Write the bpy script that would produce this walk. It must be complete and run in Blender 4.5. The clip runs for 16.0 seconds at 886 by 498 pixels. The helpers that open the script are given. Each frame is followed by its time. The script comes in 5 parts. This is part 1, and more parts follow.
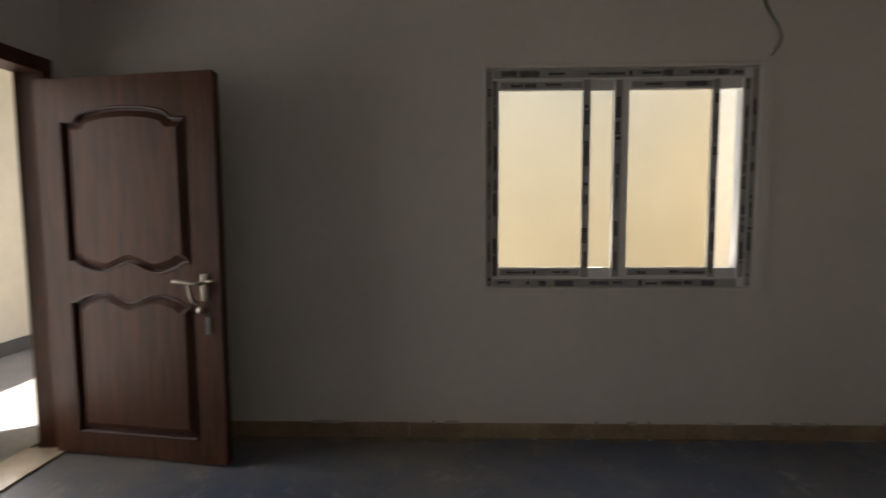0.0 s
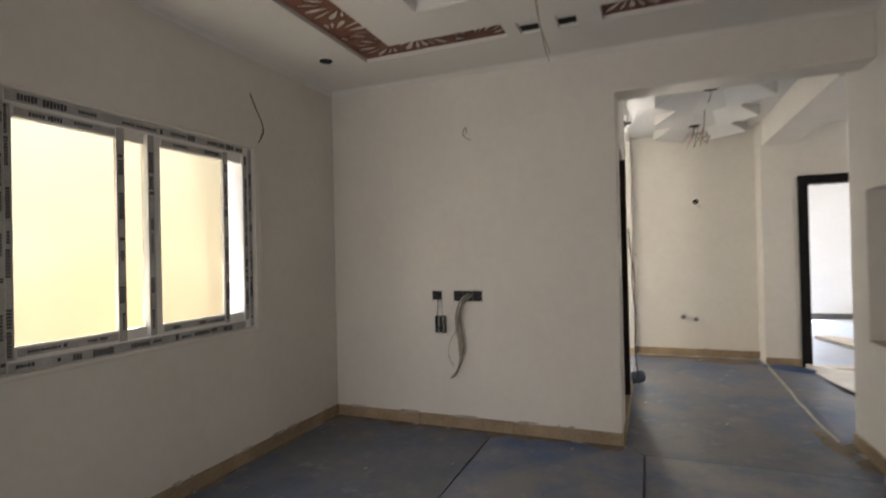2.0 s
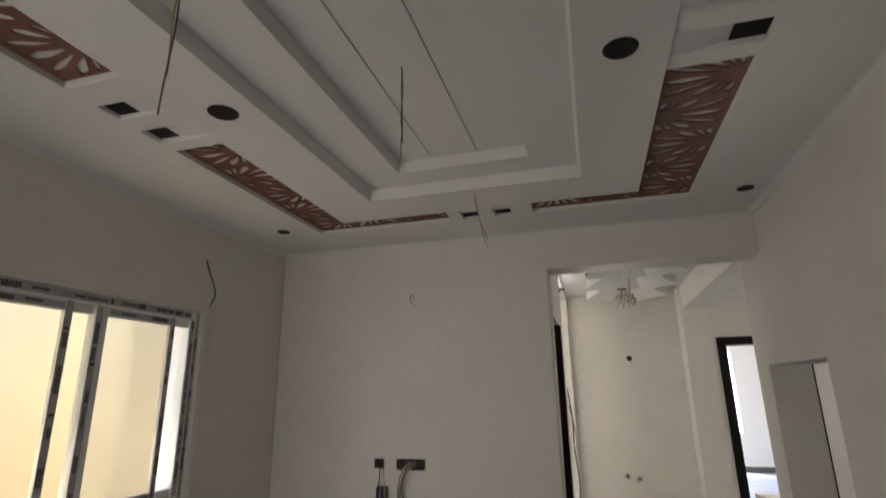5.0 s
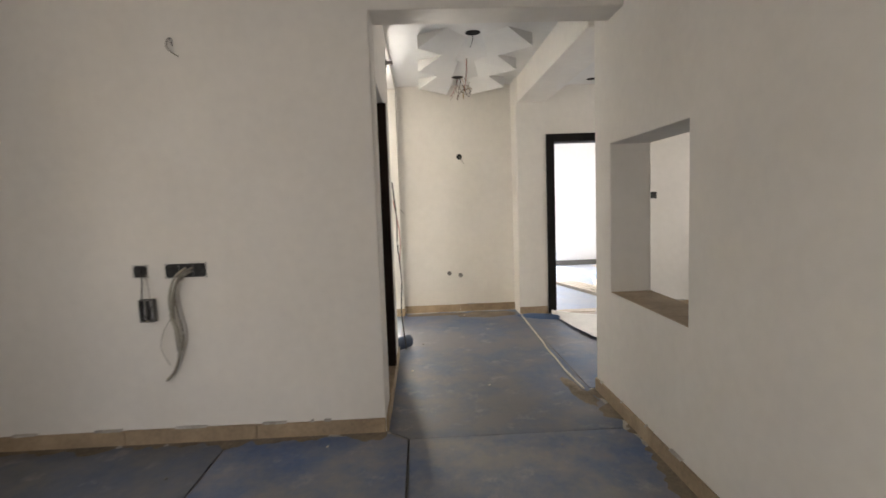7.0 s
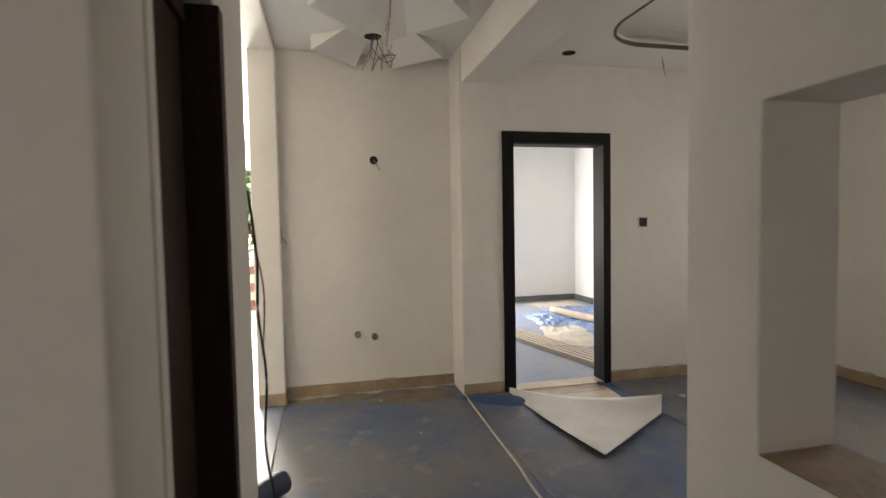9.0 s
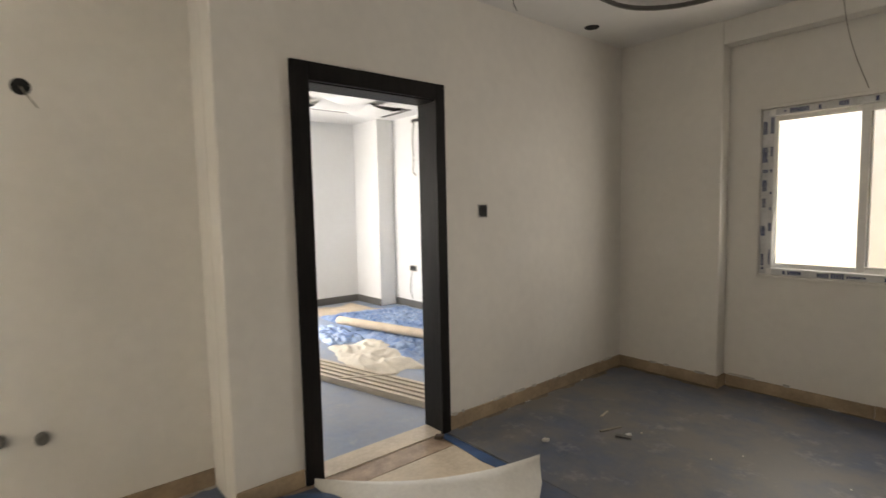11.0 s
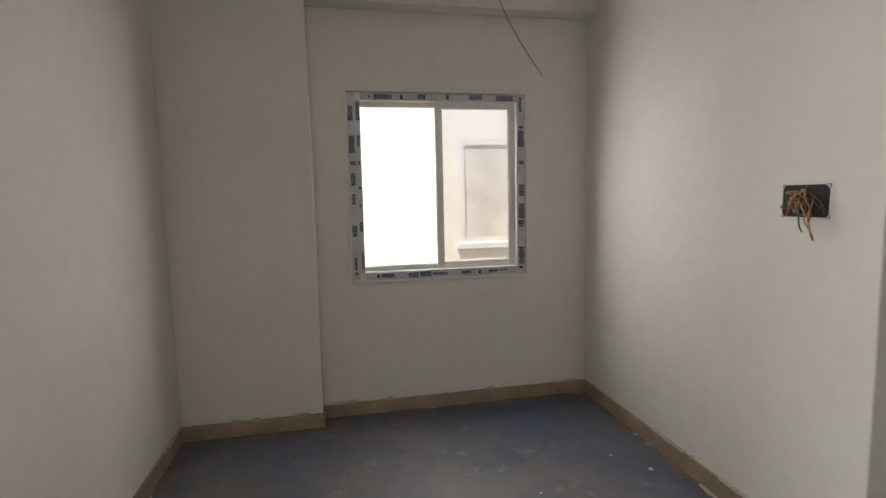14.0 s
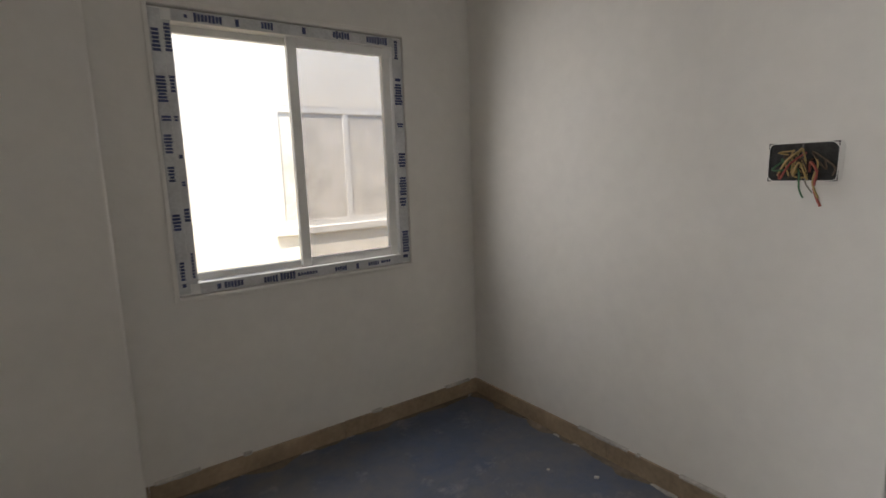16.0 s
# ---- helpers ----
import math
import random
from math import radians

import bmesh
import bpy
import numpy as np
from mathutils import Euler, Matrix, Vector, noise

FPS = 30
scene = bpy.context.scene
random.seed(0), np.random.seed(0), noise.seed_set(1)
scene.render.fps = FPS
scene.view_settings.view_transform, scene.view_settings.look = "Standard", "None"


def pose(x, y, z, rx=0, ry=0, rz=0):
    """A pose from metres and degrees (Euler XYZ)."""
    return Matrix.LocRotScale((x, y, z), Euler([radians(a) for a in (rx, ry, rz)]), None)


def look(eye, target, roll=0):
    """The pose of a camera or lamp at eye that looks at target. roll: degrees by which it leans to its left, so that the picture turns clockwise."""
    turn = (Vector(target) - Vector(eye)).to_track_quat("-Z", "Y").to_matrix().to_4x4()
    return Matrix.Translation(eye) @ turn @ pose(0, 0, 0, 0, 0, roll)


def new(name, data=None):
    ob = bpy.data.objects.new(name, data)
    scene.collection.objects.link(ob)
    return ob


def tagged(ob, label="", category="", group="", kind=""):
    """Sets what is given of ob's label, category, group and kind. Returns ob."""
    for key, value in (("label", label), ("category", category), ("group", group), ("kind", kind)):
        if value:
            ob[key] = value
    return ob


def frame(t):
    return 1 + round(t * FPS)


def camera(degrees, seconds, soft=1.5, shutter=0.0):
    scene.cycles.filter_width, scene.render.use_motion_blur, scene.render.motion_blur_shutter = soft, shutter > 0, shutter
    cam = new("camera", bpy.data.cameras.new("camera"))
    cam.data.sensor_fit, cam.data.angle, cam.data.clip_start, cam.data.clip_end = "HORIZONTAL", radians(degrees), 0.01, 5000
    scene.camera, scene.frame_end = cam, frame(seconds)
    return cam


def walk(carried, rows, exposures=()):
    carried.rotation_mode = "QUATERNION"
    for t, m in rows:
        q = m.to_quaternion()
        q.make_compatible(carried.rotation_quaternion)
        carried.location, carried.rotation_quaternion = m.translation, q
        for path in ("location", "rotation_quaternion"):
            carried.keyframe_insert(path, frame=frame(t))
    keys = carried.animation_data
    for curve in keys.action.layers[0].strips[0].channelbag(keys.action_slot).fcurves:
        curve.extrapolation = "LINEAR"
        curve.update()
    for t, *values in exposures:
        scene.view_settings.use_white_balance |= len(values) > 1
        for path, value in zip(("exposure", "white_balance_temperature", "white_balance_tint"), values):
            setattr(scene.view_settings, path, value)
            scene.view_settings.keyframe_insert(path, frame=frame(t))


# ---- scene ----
cam = camera(81.7, 16.0, shutter=0.35)

PATH = [
    (0, (-2.606, -0.586, 1.343), (-2.663, 1.407, 1.178), -0.3),
    (0.5, (-3.005, -0.414, 1.305), (-2.364, 1.478, 1.195), -0.7),
    (1, (-3.339, -0.344, 1.328), (-2.156, 1.268, 1.258), -1.4),
    (1.5, (-3.475, -0.195, 1.335), (-1.878, 1.007, 1.268), -1.7),
    (2, (-3.72, -0.188, 1.355), (-1.864, 0.557, 1.37), -1.3),
    (2.5, (-3.91, -0.207, 1.494), (-2.016, 0.361, 1.796), -0.6),
    (3, (-3.866, -0.215, 1.579), (-2.087, 0.341, 2.305), 0.5),
    (3.2, (-3.924, -0.241, 1.605), (-2.203, 0.316, 2.458), 0.7),
    (5.5, (-3.9, -0.265, 1.496), (-1.968, 0.205, 1.712), -1.5),
    (6, (-3.793, -0.267, 1.386), (-1.827, 0.07, 1.232), -1.4),
    (6.5, (-3.394, -0.299, 1.358), (-1.409, -0.171, 1.149), -1.5),
    (7, (-2.98, -0.251, 1.345), (-0.989, -0.331, 1.172), -2.0),
    (7.5, (-2.493, -0.242, 1.329), (-0.514, -0.48, 1.172), -1.2),
    (8, (-1.959, -0.266, 1.346), (0.016, -0.541, 1.19), -1.1),
    (8.2, (-1.738, -0.246, 1.35), (0.23, -0.571, 1.214), -1.0),
    (10.3, (0.125, -0.630, 1.424), (1.959, -1.417, 1.292), -0.9),
    (10.5, (0.24, -0.66, 1.396), (2.011, -1.579, 1.255), -0.5),
    (11, (0.647, -0.687, 1.395), (2.178, -1.963, 1.235), -1.2),
    (11.5, (1.003, -0.86, 1.396), (2.274, -2.395, 1.223), -1.4),
    (12, (1.356, -0.904, 1.383), (2.228, -2.694, 1.199), -1.6),
    (12.5, (1.622, -1.012, 1.366), (2.139, -2.936, 1.197), -2.4),
    (13, (1.817, -1.206, 1.388), (2.017, -3.19, 1.236), -1.7),
    (13.5, (2.016, -1.358, 1.412), (1.864, -3.343, 1.219), -1.2),
    (14, (2.093, -1.555, 1.394), (1.697, -3.505, 1.187), -1.2),
    (14.5, (2.167, -1.737, 1.386), (1.645, -3.653, 1.149), -0.5),
    (15, (2.212, -1.886, 1.369), (1.53, -3.746, 1.098), -1.4),
    (15.5, (2.398, -2.14, 1.36), (1.431, -3.862, 1.046), -2.4),
    (16, (2.319, -2.431, 1.363), (1.18, -4.045, 1.057), -2.0),
]
walk(cam, [(t, look(eye, target, roll)) for t, eye, target, roll in PATH],
     exposures=[(0.0, 1.9, 6650, 13), (0.25, 2.6, 6750, 13), (0.5, 3.3, 6750, 13), (1.5, 3.05, 6700, 13), (2.5, 2.6, 6600, 13), (5.5, 2.42, 6550, 13), (6.0, 2.6, 6550, 13), (6.5, 3.0, 6550, 13),
                (7.0, 3.05, 6600, 13), (8.2, 2.72, 6750, 13), (10.3, 1.7, 7000, 12), (10.5, 1.65, 7000, 12), (11.0, 2.3, 7000, 12), (12.0, 2.0, 6850, 12),
                (12.5, 1.85, 6750, 12), (13.0, 1.8, 6700, 13), (13.5, 2.2, 6500, 13), (14.5, 2.15, 6350, 13), (16.0, 1.85, 6300, 13)])


# ---------------------------------------------------------------- light
NY, CY = 2.305, -4.785                          # planes of the two window walls
BX, BY = 7.5, -4.95                             # bedroom
world = bpy.data.worlds.new("sky")
scene.world = world
world.use_nodes = True
wn = world.node_tree
sky = wn.nodes.new("ShaderNodeTexSky")
sky.sky_type = "NISHITA"
sky.sun_disc = False
sky.sun_elevation = radians(70)
sky.sun_rotation = radians(60)
wn.nodes["Background"].inputs["Strength"].default_value = 0.15
wn.links.new(sky.outputs["Color"], wn.nodes["Background"].inputs["Color"])

sun = new("sun", bpy.data.lights.new("sun", "SUN"))
sun.data.energy, sun.data.angle, sun.data.color = 5.0, radians(0.5), (1.0, 0.95, 0.86)
sun.matrix_world = look((34.2 * math.sin(radians(60)), 34.2 * math.cos(radians(60)), 94), (0, 0, 0))


def sky_lamp(name, eye, target, w, h, watts, color=(1.0, 0.97, 0.92), spread=180):
    """Daylight that enters by an opening."""
    d = bpy.data.lights.new(name, "AREA")
    d.spread = radians(spread)
    d.shape, d.size, d.size_y, d.energy, d.color = "RECTANGLE", w, h, watts, color
    ob = new(name, d)
    ob.matrix_world = look(eye, target)
    return ob


sky_lamp("daylight_window_1", (-1.69, NY + 0.004, 1.49), (-1.69, 0, 1.0), 1.3, 0.95, 0.65, (1.0, 0.965, 0.91), 140)
sky_lamp("daylight_window_2", (1.45, CY - 0.004, 1.45), (1.45, 0, 1.2), 1.0, 1.05, 2.9, (1.0, 0.97, 0.925), 160)
sky_lamp("daylight_entrance", (-5.15, 1.6, 1.1), (0, 0.1, 0.9), 0.95, 1.9, 3.9, (1.0, 0.965, 0.92), 140)
sky_lamp("daylight_balcony", (7.35, 1.0, 0.95), (2.3, -0.1, 1.5), 1.3, 1.7, 124, (1.0, 0.95, 0.85))
# the bedroom lamp is added, at an assumed window out of view
sky_lamp("added_daylight_bedroom", (BX - 0.004, -2.0, 1.45), (5.3, -4.2, 0.8), 1.7, 1.4, 24.0, (1.0, 0.975, 0.935), 140)

# ---------------------------------------------------------------- materials


def mat(name, color, rough=0.8, vary=0.06, scale=6.0, bump=0.0, bump_scale=40.0, dark=None, metal=0.0, island=False, spec=None, stretch=None):
    """A painted or raw surface: two scales of colour variation and a fine relief."""
    m = bpy.data.materials.new(name)
    m.use_nodes = True
    nt = m.node_tree
    bs = nt.nodes["Principled BSDF"]
    bs.inputs["Roughness"].default_value = rough
    bs.inputs["Metallic"].default_value = metal
    if spec is not None:
        bs.inputs["Specular IOR Level"].default_value = spec
    tc = nt.nodes.new("ShaderNodeTexCoord")
    src = tc.outputs["Object"]
    if stretch:
        mp = nt.nodes.new("ShaderNodeMapping")
        mp.inputs["Scale"].default_value = stretch
        nt.links.new(src, mp.inputs["Vector"])
        src = mp.outputs["Vector"]
    big = nt.nodes.new("ShaderNodeTexNoise")
    big.inputs["Scale"].default_value = scale
    big.inputs["Detail"].default_value = 5
    fine = nt.nodes.new("ShaderNodeTexNoise")
    fine.inputs["Scale"].default_value = scale * 9
    fine.inputs["Detail"].default_value = 3
    nt.links.new(src, big.inputs["Vector"])
    nt.links.new(src, fine.inputs["Vector"])
    mx = nt.nodes.new("ShaderNodeMix")
    mx.data_type = "FLOAT"
    mx.inputs[0].default_value = 0.35
    nt.links.new(big.outputs["Fac"], mx.inputs[2])
    nt.links.new(fine.outputs["Fac"], mx.inputs[3])
    ramp = nt.nodes.new("ShaderNodeValToRGB")
    lo = dark if dark else tuple(max(0, c * (1 - 2 * vary)) for c in color)
    hi = color if dark else tuple(min(1, c * (1 + vary)) for c in color)
    ramp.color_ramp.elements[0].position, ramp.color_ramp.elements[1].position = 0.32, 0.68
    ramp.color_ramp.elements[0].color, ramp.color_ramp.elements[1].color = (*lo, 1), (*hi, 1)
    nt.links.new(mx.outputs[0], ramp.inputs["Fac"])
    out = ramp.outputs["Color"]
    if island:
        info = nt.nodes.new("ShaderNodeObjectInfo")
        hsv = nt.nodes.new("ShaderNodeHueSaturation")
        mr = nt.nodes.new("ShaderNodeMapRange")
        mr.inputs[3].default_value, mr.inputs[4].default_value = 0.8, 1.15
        nt.links.new(info.outputs["Random"], mr.inputs[0])
        nt.links.new(mr.outputs[0], hsv.inputs["Value"])
        nt.links.new(out, hsv.inputs["Color"])
        out = hsv.outputs["Color"]
    nt.links.new(out, bs.inputs["Base Color"])
    if bump:
        bn = nt.nodes.new("ShaderNodeTexNoise")
        bn.inputs["Scale"].default_value = bump_scale
        bn.inputs["Detail"].default_value = 4
        nt.links.new(src, bn.inputs["Vector"])
        bp = nt.nodes.new("ShaderNodeBump")
        bp.inputs["Strength"].default_value = bump
        bp.inputs["Distance"].default_value = 0.01
        nt.links.new(bn.outputs["Fac"], bp.inputs["Height"])
        nt.links.new(bp.outputs["Normal"], bs.inputs["Normal"])
    return m


def glass(name, tint, rough=0.0):
    """A thin pane: mostly seen through, with a weak gloss."""
    m = bpy.data.materials.new(name)
    m.use_nodes = True
    nt = m.node_tree
    nt.nodes.remove(nt.nodes["Principled BSDF"])
    tr = nt.nodes.new("ShaderNodeBsdfTransparent")
    tr.inputs["Color"].default_value = (*tint, 1)
    gl = nt.nodes.new("ShaderNodeBsdfGlossy")
    gl.inputs["Roughness"].default_value = 0.03 + rough
    fr = nt.nodes.new("ShaderNodeFresnel")
    fr.inputs["IOR"].default_value = 1.45
    mx = nt.nodes.new("ShaderNodeMixShader")
    weak = nt.nodes.new("ShaderNodeMath")
    weak.operation = "MULTIPLY"
    weak.inputs[1].default_value = 0.35
    nt.links.new(fr.outputs["Fac"], weak.inputs[0])
    nt.links.new(weak.outputs[0], mx.inputs[0])
    nt.links.new(tr.outputs[0], mx.inputs[1])
    nt.links.new(gl.outputs[0], mx.inputs[2])
    nt.links.new(mx.outputs[0], nt.nodes["Material Output"].inputs["Surface"])
    return m


def dusty_sheet(name, dirt, blue):
    """Blue corrugated floor protection under pale plaster dust and scuffs."""
    m = mat(name, blue, 0.5, 0.12, 2.4, 0.0)
    nt = m.node_tree
    bs = nt.nodes["Principled BSDF"]
    base = bs.inputs["Base Color"].links[0].from_socket
    tc = next(n for n in nt.nodes if n.type == "TEX_COORD")
    def tex(scale, detail, rough):
        n = nt.nodes.new("ShaderNodeTexNoise")
        n.inputs["Scale"].default_value, n.inputs["Detail"].default_value, n.inputs["Roughness"].default_value = scale, detail, rough
        nt.links.new(tc.outputs["Object"], n.inputs["Vector"])
        return n

    broad, dust = tex(0.7, 3, 0.5), tex(3.1, 10, 0.72)
    both = nt.nodes.new("ShaderNodeMath")
    both.operation = "ADD"
    nt.links.new(broad.outputs["Fac"], both.inputs[0])
    nt.links.new(dust.outputs["Fac"], both.inputs[1])
    r1 = nt.nodes.new("ShaderNodeMapRange")
    r1.inputs[1].default_value, r1.inputs[2].default_value, r1.inputs[3].default_value, r1.inputs[4].default_value = 0.82, 1.16, 0.10, 0.82
    nt.links.new(both.outputs[0], r1.inputs[0])
    mx = nt.nodes.new("ShaderNodeMix")
    mx.data_type = "RGBA"
    mx.inputs[7].default_value = (*dirt, 1)
    nt.links.new(r1.outputs[0], mx.inputs[0])
    nt.links.new(base, mx.inputs[6])
    spots = nt.nodes.new("ShaderNodeTexNoise")
    spots.inputs["Scale"].default_value = 4.5
    spots.inputs["Detail"].default_value = 6
    spots.inputs["Roughness"].default_value = 0.75
    nt.links.new(tc.outputs["Object"], spots.inputs["Vector"])
    r2 = nt.nodes.new("ShaderNodeValToRGB")
    r2.color_ramp.elements[0].position, r2.color_ramp.elements[1].position = 0.56, 0.76
    r2.color_ramp.elements[1].color = (0.55, 0.55, 0.55, 1)
    nt.links.new(spots.outputs["Fac"], r2.inputs["Fac"])
    mx2 = nt.nodes.new("ShaderNodeMix")
    mx2.data_type = "RGBA"
    mx2.inputs[7].default_value = (0.44, 0.42, 0.38, 1)
    nt.links.new(r2.outputs["Color"], mx2.inputs[0])
    nt.links.new(mx.outputs[2], mx2.inputs[6])
    nt.links.new(mx2.outputs[2], bs.inputs["Base Color"])
    wave = nt.nodes.new("ShaderNodeTexWave")
    wave.bands_direction = "Y"
    wave.inputs["Scale"].default_value = 30
    nt.links.new(tc.outputs["Object"], wave.inputs["Vector"])
    add = nt.nodes.new("ShaderNodeMath")
    add.operation = "MULTIPLY_ADD"
    add.inputs[1].default_value = 0.03
    nt.links.new(wave.outputs["Fac"], add.inputs[0])
    nt.links.new(dust.outputs["Fac"], add.inputs[2])
    bp = nt.nodes.new("ShaderNodeBump")
    bp.inputs["Strength"].default_value = 0.25
    bp.inputs["Distance"].default_value = 0.01
    nt.links.new(add.outputs[0], bp.inputs["Height"])
    nt.links.new(bp.outputs["Normal"], bs.inputs["Normal"])
    return m


M_wall = mat("wall_paint", (0.745, 0.715, 0.665), 0.75, 0.035, 1.6, 0.16, 16)
M_ceil = mat("ceiling_paint", (0.75, 0.738, 0.715), 0.8, 0.02, 1.5, 0.06, 18)
M_base = mat("tan_skirting", (0.36, 0.27, 0.175), 0.6, 0.18, 5, 0.2, 30)
M_sheet = dusty_sheet("dusty_blue_sheet", (0.28, 0.26, 0.23), (0.062, 0.122, 0.28))
M_sheet_hall = dusty_sheet("trodden_blue_sheet", (0.19, 0.178, 0.175), (0.058, 0.108, 0.225))
M_sheet_grey = dusty_sheet("heavily_dusted_sheet", (0.20, 0.182, 0.158), (0.075, 0.105, 0.18))
M_silt = mat("brown_site_dust", (0.235, 0.19, 0.14), 0.95, 0.22, 5, 0.35, 45)
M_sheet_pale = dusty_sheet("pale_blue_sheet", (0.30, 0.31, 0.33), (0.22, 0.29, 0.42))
M_slab = mat("concrete_slab", (0.3, 0.29, 0.27), 0.9, 0.12, 3, 0.2)
M_marble = mat("cream_marble", (0.66, 0.56, 0.43), 0.25, 0.1, 5, 0.0)
M_border = mat("brown_marble", (0.42, 0.31, 0.22), 0.3, 0.2, 14, 0.0)
M_teak = mat("teak_veneer", (0.085, 0.033, 0.017), 0.5, 0.25, 3.5, 0.08, 60, spec=0.3, stretch=(9, 9, 0.8))
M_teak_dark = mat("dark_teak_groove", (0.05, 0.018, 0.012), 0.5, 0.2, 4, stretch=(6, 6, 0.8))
M_frame_dark = mat("wenge_frame", (0.009, 0.007, 0.006), 0.6, 0.3, 5, 0.15, 50, spec=0.2, stretch=(8, 8, 1))
M_upvc = mat("white_upvc", (0.78, 0.77, 0.74), 0.35, 0.03, 4)
M_film_pale = mat("pale_film", (0.60, 0.60, 0.60), 0.3, 0.14, 9, 0.3, 25)
M_door_brown = mat("dark_brown_wood", (0.042, 0.024, 0.016), 0.55, 0.3, 5, 0.15, 50, spec=0.25, stretch=(8, 8, 1))
M_film_and_groove = mat("grey_film_and_groove_shade", (0.42, 0.41, 0.40), 0.3, 0.18, 9, 0.3, 25)
M_print = mat("film_print", (0.045, 0.06, 0.16), 0.4, 0.3, 30)
M_dark = mat("void_shade", (0.012, 0.011, 0.010), 0.9, 0.1)
M_jali = mat("brown_board", (0.20, 0.085, 0.055), 0.6, 0.16, 9, 0.1, 60)
M_steel = mat("brushed_steel", (0.42, 0.38, 0.32), 0.36, 0.05, 12, metal=1.0)
M_gap_strip = mat("dark_gap_strip", (0.16, 0.15, 0.12), 0.5, 0.2, 9, 0.1, 40, metal=0.4)
M_box = mat("metal_back_box", (0.17, 0.165, 0.155), 0.55, 0.25, 14, 0.15, 60, metal=0.3)
M_wire_b = mat("black_wire", (0.02, 0.02, 0.02), 0.5, 0.1)
M_wire_g = mat("grey_wire", (0.28, 0.255, 0.21), 0.55, 0.1)
M_wire_r = mat("red_wire", (0.34, 0.075, 0.05), 0.5, 0.1)
M_wire_y = mat("yellow_wire", (0.42, 0.30, 0.11), 0.5, 0.1)
M_wire_pale = mat("pale_grey_wire", (0.40, 0.375, 0.31), 0.6, 0.15)
M_wire_green = mat("green_wire", (0.06, 0.16, 0.07), 0.5, 0.1)
M_plastic = mat("white_bucket_plastic", (0.66, 0.64, 0.60), 0.4, 0.12, 9, 0.05)
M_ext = mat("cream_exterior", (0.87, 0.785, 0.61), 0.85, 0.05, 1.0, 0.2, 12)
M_ext2 = mat("weathered_cream_facade", (0.86, 0.83, 0.76), 0.85, 0.08, 1.6, 0.2, 10)
M_canvas = mat("cream_canvas", (0.64, 0.585, 0.49), 0.9, 0.1, 7, 0.3, 40)
M_under = mat("white_foam_underside", (0.70, 0.68, 0.63), 0.75, 0.07, 5, 0.15, 30)
M_blue = mat("blue_sheet_plain", (0.035, 0.085, 0.20), 0.55, 0.15, 4, 0.1, 30)
M_roll = mat("dark_blue_roll", (0.035, 0.055, 0.095), 0.6, 0.2, 5, 0.1, 30)
# the pale patches put the sheen on the folds into the colour
M_tarp_sheen = mat("blue_tarpaulin_with_sheen", (0.36, 0.46, 0.62), 0.28, 0.3, 5, 0.2, 20, dark=(0.02, 0.10, 0.32))
M_batten = mat("pale_batten", (0.55, 0.48, 0.38), 0.6, 0.12, 6, stretch=(1, 8, 8))
M_card = mat("tan_cardboard", (0.58, 0.48, 0.36), 0.85, 0.1, 6, 0.1)
M_skirt_and_gap = mat("grey_skirting_and_shadow_gap", (0.13, 0.125, 0.115), 0.6, 0.1, 6)
M_redstone = mat("red_sandstone", (0.34, 0.17, 0.11), 0.8, 0.2, 6, 0.3, 20, island=True)
M_rail = mat("grey_rail", (0.2, 0.2, 0.2), 0.4, 0.05, metal=0.7)
M_smear = mat("dried_plaster", (0.50, 0.47, 0.42), 0.95, 0.25, 8, 0.3, 30)
M_leaf = mat("leaf", (0.12, 0.20, 0.055), 0.6, 0.3, 3)
M_bark = mat("bark", (0.12, 0.085, 0.06), 0.9, 0.25, 9, 0.4)
M_earth = mat("dry_ground", (0.33, 0.28, 0.21), 0.95, 0.15, 0.4, 0.2, 3)
M_floor_ext = mat("grey_stone_floor", (0.36, 0.35, 0.33), 0.55, 0.1, 3, 0.05)
M_glass = glass("clear_glass", (0.96, 0.94, 0.88))
M_glass_tint = glass("smoky_glass", (0.89, 0.86, 0.77), 0.1)
M_glass_dusty = glass("dusty_glass", (0.66, 0.64, 0.61), 0.15)
M_print_grey = mat("faint_film_print", (0.055, 0.055, 0.065), 0.4, 0.4, 30)
M_white = mat("white_wall_paint", (0.80, 0.80, 0.79), 0.75, 0.02, 1.6, 0.15, 16)
M_pane_far = mat("far_grey_pane", (0.74, 0.71, 0.65), 0.55, 0.15, 3)
M_back = mat("box_inside", (0.035, 0.034, 0.032), 0.8, 0.4, 30, 0.2, 60)

# ---------------------------------------------------------------- builders


def link_mesh(name, bm, material, parent=None, smooth=False):
    me = bpy.data.meshes.new(name)
    bmesh.ops.recalc_face_normals(bm, faces=bm.faces)
    bm.to_mesh(me)
    bm.free()
    me.materials.append(material)
    if smooth:
        for p in me.polygons:
            p.use_smooth = True
    ob = new(name, me)
    if parent:
        ob.parent = parent
    return ob


def part(name, bm, material, parent, label="", smooth=False):
    ob = link_mesh(name, bm, material, parent, smooth)
    if label:
        tagged(ob, label)
    return ob


def thing(name, label, category, group="", at=None):
    ob = new(name)
    ob.empty_display_size = 0.1
    if at is not None:
        ob.matrix_world = at
    return tagged(ob, label, category, group)


